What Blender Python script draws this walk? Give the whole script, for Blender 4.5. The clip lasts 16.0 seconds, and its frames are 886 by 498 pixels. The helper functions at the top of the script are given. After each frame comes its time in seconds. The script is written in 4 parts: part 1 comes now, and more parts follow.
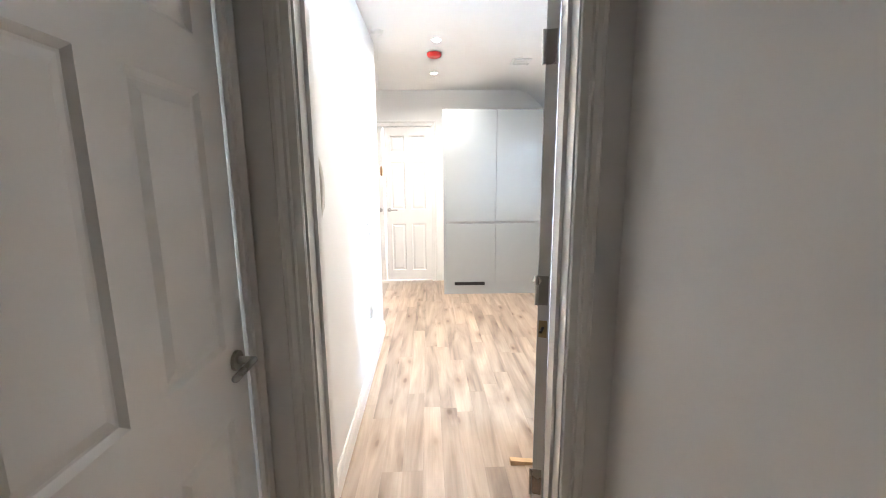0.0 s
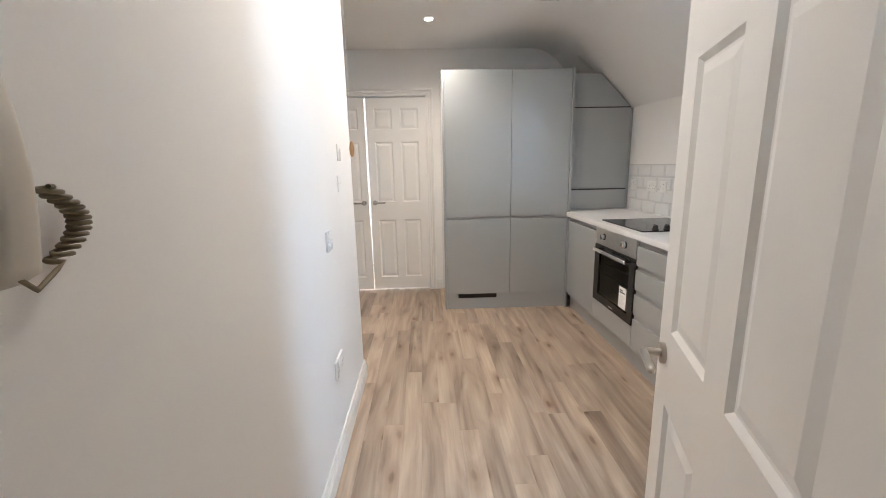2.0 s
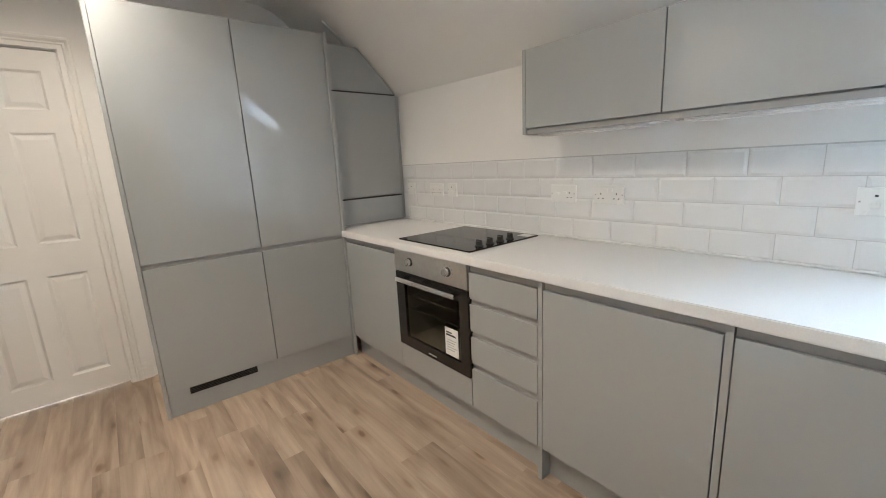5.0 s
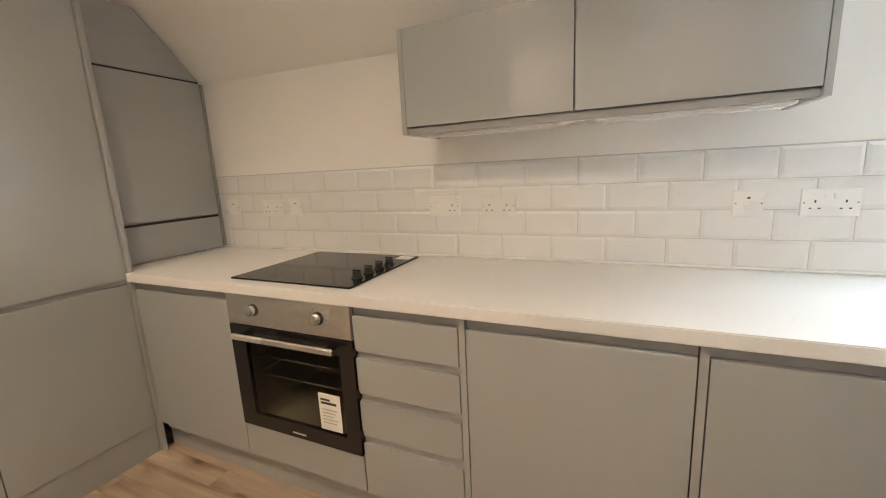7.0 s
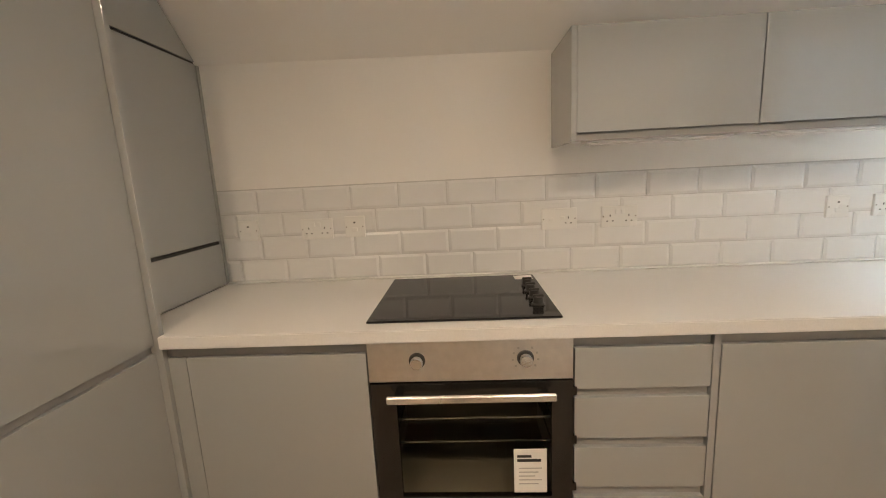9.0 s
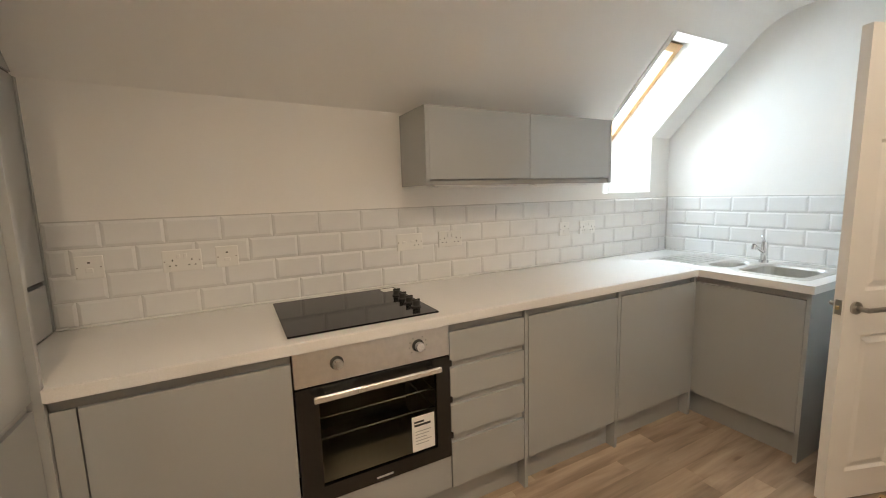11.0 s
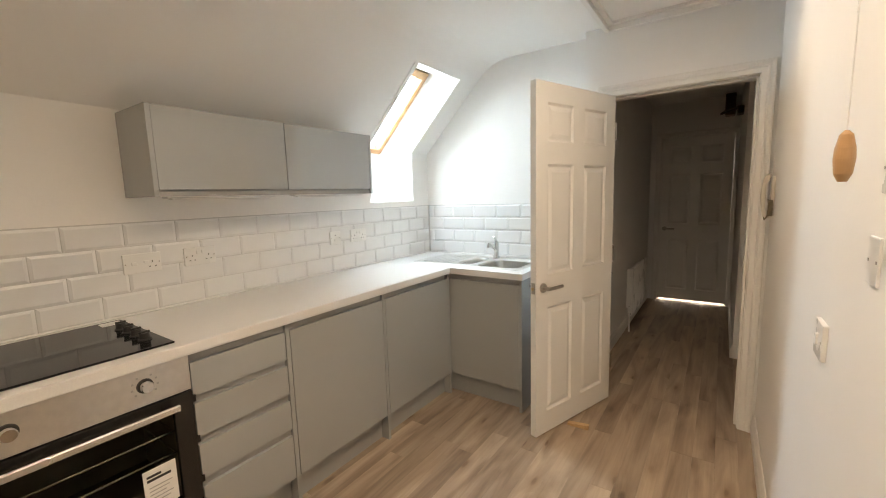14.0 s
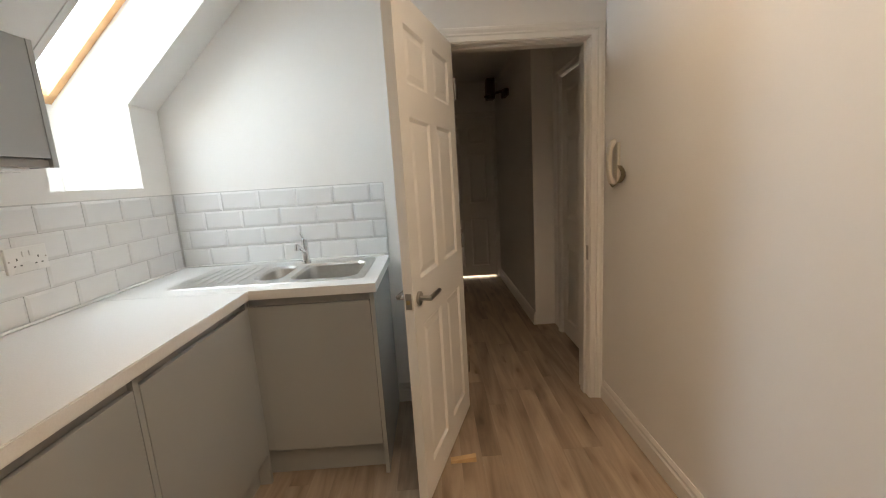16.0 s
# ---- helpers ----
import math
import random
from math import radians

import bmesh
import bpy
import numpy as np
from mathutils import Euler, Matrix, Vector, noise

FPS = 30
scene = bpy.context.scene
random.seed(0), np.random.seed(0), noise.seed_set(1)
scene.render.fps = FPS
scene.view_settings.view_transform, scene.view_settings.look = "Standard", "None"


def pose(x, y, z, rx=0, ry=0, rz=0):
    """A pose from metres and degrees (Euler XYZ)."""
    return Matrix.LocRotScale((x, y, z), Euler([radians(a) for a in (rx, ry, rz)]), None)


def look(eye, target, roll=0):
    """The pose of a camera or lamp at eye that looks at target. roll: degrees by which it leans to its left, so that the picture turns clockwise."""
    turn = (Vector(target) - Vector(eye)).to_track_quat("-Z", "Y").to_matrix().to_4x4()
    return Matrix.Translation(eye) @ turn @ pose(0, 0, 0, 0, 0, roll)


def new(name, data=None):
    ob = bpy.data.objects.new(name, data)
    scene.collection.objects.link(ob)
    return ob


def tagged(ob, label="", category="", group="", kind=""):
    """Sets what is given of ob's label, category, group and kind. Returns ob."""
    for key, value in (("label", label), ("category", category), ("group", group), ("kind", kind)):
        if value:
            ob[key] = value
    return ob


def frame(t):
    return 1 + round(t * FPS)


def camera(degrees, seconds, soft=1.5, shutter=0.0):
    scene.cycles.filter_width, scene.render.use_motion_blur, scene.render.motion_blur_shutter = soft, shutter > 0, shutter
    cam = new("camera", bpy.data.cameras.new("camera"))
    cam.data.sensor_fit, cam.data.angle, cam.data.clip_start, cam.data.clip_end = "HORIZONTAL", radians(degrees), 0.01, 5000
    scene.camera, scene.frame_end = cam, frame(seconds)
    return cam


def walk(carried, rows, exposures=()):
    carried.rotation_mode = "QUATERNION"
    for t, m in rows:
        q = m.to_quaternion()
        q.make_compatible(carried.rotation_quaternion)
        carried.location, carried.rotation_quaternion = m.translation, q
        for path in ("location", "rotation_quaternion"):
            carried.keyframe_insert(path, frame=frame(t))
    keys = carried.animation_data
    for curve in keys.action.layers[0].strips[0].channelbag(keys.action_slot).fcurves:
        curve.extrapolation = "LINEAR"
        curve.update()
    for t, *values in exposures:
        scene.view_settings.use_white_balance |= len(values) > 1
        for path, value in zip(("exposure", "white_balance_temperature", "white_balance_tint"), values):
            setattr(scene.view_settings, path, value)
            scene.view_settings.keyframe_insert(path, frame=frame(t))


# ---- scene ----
cam = camera(95.4, 16.0, soft=1.0)
PATH = [
    (0, (0.166, 0.151, 1.361), (0.237, 2.121, 1.02), -0.5),
    (0.5, (0.173, 0.443, 1.355), (0.191, 2.411, 1.0), -0.7),
    (1, (0.194, 0.718, 1.326), (0.2, 2.682, 0.949), -0.9),
    (1.5, (0.178, 0.972, 1.315), (0.215, 2.933, 0.922), -1.2),
    (2, (0.168, 1.197, 1.334), (0.257, 3.154, 0.931), -1.2),
    (2.5, (0.122, 1.464, 1.31), (0.349, 3.412, 0.919), -1.2),
    (3, (0.169, 1.683, 1.308), (0.535, 3.612, 0.927), -1.1),
    (3.5, (0.193, 1.886, 1.312), (0.731, 3.774, 0.925), -1.7),
    (4, (0.194, 2.052, 1.312), (0.947, 3.863, 0.923), -1.9),
    (4.5, (0.243, 2.175, 1.304), (1.24, 3.862, 0.904), -2.5),
    (5, (0.283, 2.291, 1.309), (1.526, 3.802, 0.896), -2.9),
    (7.5, (0.462, 3.002, 1.28), (2.305, 3.694, 0.926), -2.9),
    (8, (0.449, 3.318, 1.28), (2.334, 3.896, 0.948), -3.1),
    (10.5, (0.197, 4.286, 1.382), (2.03, 3.551, 1.069), -1.6),
    (11, (0.111, 4.301, 1.372), (1.87, 3.387, 1.107), -1.6),
    (11.5, (0.078, 4.303, 1.376), (1.74, 3.219, 1.124), -1.5),
    (12, (0.034, 4.264, 1.377), (1.598, 3.041, 1.137), -1.5),
    (12.5, (-0.001, 4.235, 1.377), (1.458, 2.888, 1.144), -1.4),
    (13, (-0.026, 4.208, 1.387), (1.336, 2.763, 1.148), -1.5),
    (13.5, (-0.045, 4.192, 1.385), (1.217, 2.66, 1.142), -1.5),
    (14, (-0.039, 4.175, 1.386), (1.091, 2.546, 1.127), -1.7),
    (14.5, (0.112, 4.109, 1.362), (1.057, 2.367, 1.09), -2.2),
    (15, (0.327, 3.963, 1.384), (1.023, 2.114, 1.07), -2.6),
    (15.5, (0.521, 3.768, 1.329), (0.862, 1.824, 1.003), -3.2),
    (16, (0.677, 3.577, 1.324), (0.635, 1.61, 0.969), -3.5),
]
walk(cam, [(t, look(eye, target, roll)) for t, eye, target, roll in PATH],
     [(0, 2.4, 5350, 9), (0.5, 2.15, 5400, 9), (1.0, 1.8, 5450, 10), (1.5, 1.4, 5650, 10), (2.0, 1.2, 5600, 10), (3.0, 0.95, 5400, 10), (3.5, 0.95, 5450, 10), (4.5, 1.15, 5700, 8), (5.0, 1.1, 5800, 8), (7.5, 1.02, 7350, 14), (8.0, 1.0, 7350, 14), (10.5, 0.75, 7000, 12), (11.5, 0.75, 7350, 12), (13, 0.86, 7250, 12), (14, 0.86, 7250, 12), (15, 0.66, 7100, 12), (16, 0.4, 7600, 15)])

# ---- world and lights ----
world = bpy.data.worlds.new("sky")
scene.world = world
world.use_nodes = True
sky = world.node_tree.nodes.new("ShaderNodeTexSky")
sky.sky_type = "NISHITA"
sky.sun_disc = False
sky.sun_elevation, sky.sun_rotation = radians(30), radians(10)
world.node_tree.nodes["Background"].inputs["Strength"].default_value = 0.1
world.node_tree.links.new(sky.outputs[0], world.node_tree.nodes["Background"].inputs["Color"])


def area_lamp(name, eye, target, sx, sy, watts, colour):
    d = bpy.data.lights.new(name, "AREA")
    d.shape, d.size, d.size_y, d.energy, d.color = "RECTANGLE", sx, sy, watts, colour
    ob = new(name, d)
    ob.matrix_world = look(eye, target)
    return ob


sun = bpy.data.lights.new("sun", "SUN")
sun.energy, sun.angle, sun.color = 5.0, radians(0.6), (1.0, 0.95, 0.88)
new("sun", sun).matrix_world = look((0.15, 0.85, 0.5), (0, 0, 0))
SKY_W, SPOT_W, BACK_W = 24.0, 42.0, 30.0
area_lamp("skylight_daylight", (2.245, 1.77, 2.125), (1.245, 1.77, 1.125), 0.80, 1.05, SKY_W, (0.64, 0.83, 1.0))
area_lamp("daylight_behind_double_doors", (-0.4, 6.3, 1.4), (-0.4, 5.0, 1.2), 1.0, 1.6, BACK_W, (1, 0.98, 0.95))
area_lamp("daylight_behind_side_door", (-1.0, 0.7, 1.4), (0, 0.7, 1.2), 0.8, 1.6, BACK_W, (0.95, 0.98, 1.0))
area_lamp("daylight_behind_end_door", (0.24, -2.3, 1.2), (0.24, -1.0, 0.6), 0.8, 1.6, 2.0 * BACK_W, (1, 0.98, 0.95))


# ---- materials ----
def material(name, colour, rough=0.5, metal=0.0, spread=0.04, scale=6.0, bump=0.02, fine=120.0, coat=0.0, spec=0.5):
    """Painted or moulded surface: broad tone drift, a fine relief and uneven gloss."""
    m = bpy.data.materials.new(name)
    m.use_nodes = True
    nt = m.node_tree
    b = nt.nodes["Principled BSDF"]
    b.inputs["Metallic"].default_value = metal
    b.inputs["Coat Weight"].default_value = coat
    b.inputs["Coat Roughness"].default_value = 0.06
    b.inputs["Specular IOR Level"].default_value = spec
    co = nt.nodes.new("ShaderNodeTexCoord")
    n1 = nt.nodes.new("ShaderNodeTexNoise")
    n1.inputs["Scale"].default_value, n1.inputs["Detail"].default_value = scale, 5
    nt.links.new(co.outputs["Object"], n1.inputs["Vector"])
    r = nt.nodes.new("ShaderNodeValToRGB")
    r.color_ramp.elements[0].position, r.color_ramp.elements[1].position = 0.3, 0.7
    r.color_ramp.elements[0].color = (*[c * (1 - spread) for c in colour], 1)
    r.color_ramp.elements[1].color = (*[min(1, c * (1 + spread)) for c in colour], 1)
    nt.links.new(n1.outputs["Fac"], r.inputs["Fac"])
    nt.links.new(r.outputs["Color"], b.inputs["Base Color"])
    n2 = nt.nodes.new("ShaderNodeTexNoise")
    n2.inputs["Scale"].default_value, n2.inputs["Detail"].default_value = fine, 3
    nt.links.new(co.outputs["Object"], n2.inputs["Vector"])
    mr = nt.nodes.new("ShaderNodeMapRange")
    mr.inputs["To Min"].default_value, mr.inputs["To Max"].default_value = max(0, rough - 0.05), min(1, rough + 0.05)
    nt.links.new(n1.outputs["Fac"], mr.inputs["Value"])
    nt.links.new(mr.outputs["Result"], b.inputs["Roughness"])
    if bump:
        bp = nt.nodes.new("ShaderNodeBump")
        bp.inputs["Strength"].default_value, bp.inputs["Distance"].default_value = bump, 0.004
        nt.links.new(n2.outputs["Fac"], bp.inputs["Height"])
        nt.links.new(bp.outputs["Normal"], b.inputs["Normal"])
    return m


def wood_floor():
    """Laminate oak: per-plank tone, long grain, knots."""
    m = bpy.data.materials.new("oak_laminate")
    m.use_nodes = True
    nt = m.node_tree
    L = nt.links.new
    b = nt.nodes["Principled BSDF"]
    b.inputs["Roughness"].default_value = 0.42
    co, info = nt.nodes.new("ShaderNodeTexCoord"), nt.nodes.new("ShaderNodeObjectInfo")
    off = nt.nodes.new("ShaderNodeVectorMath")
    off.operation = "MULTIPLY_ADD"
    off.inputs[1].default_value = (1, 1, 1)
    sc = nt.nodes.new("ShaderNodeVectorMath")
    sc.operation = "SCALE"
    sc.inputs[0].default_value = (7.3, 31.7, 3.1)
    L(info.outputs["Random"], sc.inputs["Scale"])
    L(co.outputs["Object"], off.inputs[0])
    L(sc.outputs[0], off.inputs[2])
    mp = nt.nodes.new("ShaderNodeMapping")
    mp.inputs["Scale"].default_value = (6.5, 0.85, 1)
    L(off.outputs[0], mp.inputs["Vector"])
    g = nt.nodes.new("ShaderNodeTexNoise")
    g.inputs["Scale"].default_value, g.inputs["Detail"].default_value, g.inputs["Distortion"].default_value = 1.35, 6, 1.1
    L(mp.outputs[0], g.inputs["Vector"])
    ramp = nt.nodes.new("ShaderNodeValToRGB")
    e = ramp.color_ramp.elements
    e[0].position, e[0].color = 0.30, (0.215, 0.158, 0.113, 1)
    e[1].position, e[1].color = 0.72, (0.49, 0.39, 0.290, 1)
    mid = e.new(0.5)
    mid.color = (0.37, 0.281, 0.203, 1)
    L(g.outputs["Fac"], ramp.inputs["Fac"])
    # fine fibres along the board
    mp3 = nt.nodes.new("ShaderNodeMapping")
    mp3.inputs["Scale"].default_value = (70, 2.2, 1)
    L(off.outputs[0], mp3.inputs["Vector"])
    fib = nt.nodes.new("ShaderNodeTexNoise")
    fib.inputs["Scale"].default_value, fib.inputs["Detail"].default_value, fib.inputs["Distortion"].default_value = 1.0, 4, 0.4
    L(mp3.outputs[0], fib.inputs["Vector"])
    fr = nt.nodes.new("ShaderNodeMapRange")
    fr.inputs["From Min"].default_value, fr.inputs["From Max"].default_value = 0.3, 0.7
    fr.inputs["To Min"].default_value, fr.inputs["To Max"].default_value = 0.91, 1.07
    L(fib.outputs["Fac"], fr.inputs["Value"])
    fm = nt.nodes.new("ShaderNodeMixRGB")
    fm.blend_type = "MULTIPLY"
    fm.inputs["Fac"].default_value = 1.0
    L(ramp.outputs["Color"], fm.inputs[1])
    L(fr.outputs["Result"], fm.inputs[2])
    # knots: a dark eye in a darker drawn-out halo, on some cells only
    mp2 = nt.nodes.new("ShaderNodeMapping")
    mp2.inputs["Scale"].default_value = (9, 3.4, 1)
    wob = nt.nodes.new("ShaderNodeVectorMath")
    wob.operation = "MULTIPLY_ADD"
    wob.inputs[1].default_value = (0.06, 0.09, 0)
    L(g.outputs["Color"], wob.inputs[0])
    L(off.outputs[0], wob.inputs[2])
    L(wob.outputs[0], mp2.inputs["Vector"])
    k = nt.nodes.new("ShaderNodeTexVoronoi")
    k.voronoi_dimensions = "2D"
    k.inputs["Scale"].default_value = 0.85
    L(mp2.outputs[0], k.inputs["Vector"])
    kr = nt.nodes.new("ShaderNodeValToRGB")
    ke = kr.color_ramp.elements
    ke[0].position, ke[0].color = 0.05, (0.40, 0.32, 0.26, 1)
    ke[1].position, ke[1].color = 0.36, (1, 1, 1, 1)
    halo = ke.new(0.13)
    halo.color = (0.78, 0.73, 0.69, 1)
    L(k.outputs["Distance"], kr.inputs["Fac"])
    some = nt.nodes.new("ShaderNodeMapRange")
    some.inputs["From Min"].default_value, some.inputs["From Max"].default_value = 0.5, 0.85
    L(k.outputs["Color"], some.inputs["Value"])
    mx = nt.nodes.new("ShaderNodeMixRGB")
    mx.blend_type = "MULTIPLY"
    L(some.outputs["Result"], mx.inputs["Fac"])
    L(fm.outputs["Color"], mx.inputs[1])
    L(kr.outputs["Color"], mx.inputs[2])
    tone = nt.nodes.new("ShaderNodeMapRange")
    tone.inputs["To Min"].default_value, tone.inputs["To Max"].default_value = 0.86, 1.13
    L(info.outputs["Random"], tone.inputs["Value"])
    hs = nt.nodes.new("ShaderNodeHueSaturation")
    L(tone.outputs["Result"], hs.inputs["Value"])
    L(mx.outputs["Color"], hs.inputs["Color"])
    L(hs.outputs["Color"], b.inputs["Base Color"])
    bp = nt.nodes.new("ShaderNodeBump")
    bp.inputs["Strength"].default_value, bp.inputs["Distance"].default_value = 0.12, 0.002
    L(g.outputs["Fac"], bp.inputs["Height"])
    L(bp.outputs["Normal"], b.inputs["Normal"])
    return m


def glass(name, colour, rough=0.0):
    m = bpy.data.materials.new(name)
    m.use_nodes = True
    b = m.node_tree.nodes["Principled BSDF"]
    b.inputs["Base Color"].default_value = (*colour, 1)
    b.inputs["Transmission Weight"].default_value = 1.0
    b.inputs["Roughness"].default_value = rough
    b.inputs["IOR"].default_value = 1.1
    return m


def emitter(name, colour, strength):
    m = bpy.data.materials.new(name)
    m.use_nodes = True
    b = m.node_tree.nodes["Principled BSDF"]
    b.inputs["Emission Color"].default_value = (*colour, 1)
    b.inputs["Emission Strength"].default_value = strength
    return m


WALL = material("white_wall_paint", (0.86, 0.85, 0.825), 0.85, spread=0.02, scale=1.6, bump=0.06, fine=90)
CEIL = material("ceiling_paint", (0.87, 0.86, 0.835), 0.9, spread=0.02, scale=1.2, bump=0.06, fine=70)
GLOSS = material("white_gloss_paint", (0.80, 0.785, 0.75), 0.32, spread=0.02, scale=4, bump=0.03, fine=60)
UNIT = material("grey_lacquer", (0.355, 0.372, 0.369), 0.37, spread=0.012, scale=3, bump=0.008, fine=25, coat=1.0)
UNIT.node_tree.nodes["Principled BSDF"].inputs["Coat IOR"].default_value = 1.7
UNIT_IN = material("grey_rail", (0.33, 0.33, 0.32), 0.3, spread=0.02)
CARCASS = material("grey_board", (0.33, 0.335, 0.33), 0.4, spread=0.02, bump=0.01)
TOP = material("white_worktop", (0.74, 0.735, 0.72), 0.42, spread=0.03, scale=220, bump=0.015, fine=300)
TILE = material("white_glazed_tile", (0.78, 0.785, 0.78), 0.22, spread=0.012, scale=8, bump=0.015, fine=14, spec=0.25)
GROUT = material("pale_grout", (0.60, 0.595, 0.58), 0.9, spread=0.05, scale=30, bump=0.1)
FLOOR = wood_floor()
SUB = material("dark_joint", (0.07, 0.05, 0.035), 0.9)
STEEL = material("brushed_steel", (0.68, 0.665, 0.64), 0.33, metal=1.0, spread=0.05, scale=40, bump=0.02, fine=300)
CHROME = material("polished_chrome", (0.75, 0.75, 0.75), 0.1, metal=1.0, spread=0.02)
NICKEL = material("satin_nickel", (0.42, 0.40, 0.37), 0.28, metal=1.0, spread=0.05)
BRASS = material("worn_brass", (0.45, 0.36, 0.2), 0.35, metal=1.0, spread=0.1)
BLACKGLASS = material("black_ceramic_glass", (0.012, 0.012, 0.013), 0.06, spread=0.1, bump=0.0, spec=0.35)
BLACK = material("black_enamel", (0.014, 0.013, 0.012), 0.22, spread=0.1)
DARK = material("dark_plastic_and_seam_shade", (0.025, 0.024, 0.022), 0.45, spread=0.1)
CAVITY = material("oven_enamel", (0.17, 0.16, 0.13), 0.4, spread=0.1)
OVENGLASS = glass("smoked_oven_glass", (0.60, 0.57, 0.49))
PLASTIC = material("white_plastic", (0.80, 0.80, 0.78), 0.28, spread=0.01, bump=0.0)
CREAM = material("aged_cream_plastic", (0.66, 0.62, 0.54), 0.4, spread=0.04)
RED = material("red_plastic_cover", (0.62, 0.03, 0.025), 0.4, spread=0.05)
PINE = material("varnished_pine", (0.47, 0.28, 0.13), 0.35, spread=0.18, scale=14, bump=0.05)
WEDGE = material("raw_pine", (0.62, 0.42, 0.22), 0.6, spread=0.12, scale=25, bump=0.05)
PAPER = material("white_paper", (0.82, 0.81, 0.78), 0.7, spread=0.01)
INK = material("black_ink", (0.04, 0.04, 0.04), 0.7)
FADED = material("grey_ink", (0.45, 0.45, 0.43), 0.7)
PANE = glass("clear_pane", (1, 1, 1))
BULB = emitter("lit_lamp", (1.0, 0.93, 0.82), 30.0)
ALU = material("silver_bar", (0.72, 0.71, 0.70), 0.28, metal=0.9, spread=0.03)
COPPER = material("dark_bronze", (0.06, 0.035, 0.025), 0.4, metal=0.6)


# ---- mesh helpers ----
def finish(name, bm, mat, parent=None, smooth=False):
    me = bpy.data.meshes.new(name)
    bmesh.ops.recalc_face_normals(bm, faces=bm.faces)
    bm.to_mesh(me)
    bm.free()
    me.materials.append(mat)
    if smooth:
        me.shade_smooth()
    ob = new(name, me)
    ob.parent = parent
    return ob


def add_box(bm, lo, hi, bevel=0.0, seg=1):
    c = [(a + b) / 2 for a, b in zip(lo, hi)]
    s = [abs(b - a) for a, b in zip(lo, hi)]
    r = bmesh.ops.create_cube(bm, size=1, matrix=Matrix.Translation(c) @ Matrix.Diagonal((*s, 1)))
    if bevel:
        edges = list({e for v in r["verts"] for e in v.link_edges})
        bmesh.ops.bevel(bm, geom=edges, offset=min(bevel, min(s) * 0.45), segments=seg, affect="EDGES", profile=0.6)


def box(name, lo, hi, mat, parent=None, bevel=0.0, seg=1):
    bm = bmesh.new()
    add_box(bm, lo, hi, bevel, seg)
    return finish(name, bm, mat, parent)


def boxes(name, items, mat, parent=None, bevel=0.0, stuff=False):
    """Boxes as parts of their own under parent; joined where they are too small to tell apart."""
    if parent and not stuff:
        return [box(name, lo, hi, mat, parent, bevel) for lo, hi in items][0]
    bm = bmesh.new()
    for lo, hi in items:
        add_box(bm, lo, hi, bevel)
    ob = finish(name, bm, mat, parent)
    return tagged(ob, kind="stuff") if stuff else ob


def add_rod(bm, a, b, r, r2=None, n=16):
    a, b = Vector(a), Vector(b)
    m = Matrix.Translation((a + b) / 2) @ (b - a).to_track_quat("Z", "Y").to_matrix().to_4x4()
    bmesh.ops.create_cone(bm, cap_ends=True, segments=n, radius1=r, radius2=r if r2 is None else r2, depth=(b - a).length, matrix=m)


def rods(name, items, mat, parent=None, n=16, stuff=False):
    made = []
    for group in ([items] if stuff else [[it] for it in items]):
        bm = bmesh.new()
        for it in group:
            add_rod(bm, *it, n=n)
        made.append(finish(name, bm, mat, parent))
    return tagged(made[0], kind="stuff") if stuff else made[0]


def wall_open(name, axis, a, b, u0, u1, h, lo, hi, top, mat):
    """A wall with one doorway through it, in one piece."""
    out = [(u0, 0), (lo, 0), (lo, top), (hi, top), (hi, 0), (u1, 0), (u1, h), (u0, h)]
    return prism(name, out, axis, a, b, mat)


def prism(name, outline, axis, a, b, mat, parent=None):
    """A flat outline in the other two axes, drawn out along axis from a to b."""
    bm = bmesh.new()

    def place(p, d):
        q = list(p)
        q.insert(axis, d)
        return bm.verts.new(q)
    v0, v1 = [place(p, a) for p in outline], [place(p, b) for p in outline]
    bm.faces.new(v0)
    bm.faces.new(v1[::-1])
    for i in range(len(outline)):
        j = (i + 1) % len(outline)
        bm.faces.new((v0[i], v0[j], v1[j], v1[i]))
    return finish(name, bm, mat, parent)


def lathe(name, profile, m, mat, parent=None, n=24):
    """A turned body: (radius, height) pairs round the z axis of m."""
    bm = bmesh.new()
    rings = []
    for r, h in profile:
        rings.append([bm.verts.new(m @ Vector((r * math.cos(2 * math.pi * i / n), r * math.sin(2 * math.pi * i / n), h))) for i in range(n)])
    for p, q in zip(rings, rings[1:]):
        for i in range(n):
            bm.faces.new((p[i], p[(i + 1) % n], q[(i + 1) % n], q[i]))
    for ring in (rings[0], rings[-1]):
        bm.faces.new(ring)
    return finish(name, bm, mat, parent, smooth=False)


def thing(name, place, label, category, group=""):
    ob = new(name)
    ob.empty_display_size = 0.05
    ob.matrix_world = place
    return tagged(ob, label, category, group)


def struct(ob, label=""):
    return tagged(ob, label, kind="structure")


# ---- plan ----
EAST, WEST, SOUTH, NORTH = 2.085, -0.25, 1.318, 5.515
WEST_END = 3.63                     # where the west wall stops and the lobby opens
DOOR_Y = 1.425                      # room face of the wall with the doorway
HALL_N = 1.275                      # hall face of that wall
OPEN_L, OPEN_R, OPEN_T = -0.168, 0.568, 1.965
HALL_E, HALL_W, HALL_S = 0.72, -0.335, -1.50
JOG = -0.165                        # face of the thicker stretch of the hall's west wall
LOBBY_W = -1.15


def eave(y):
    return 1.745 + (y - SOUTH) * 0.0205


def ceil_z(y):
    return 2.385 + (y - 1.40) * 0.022


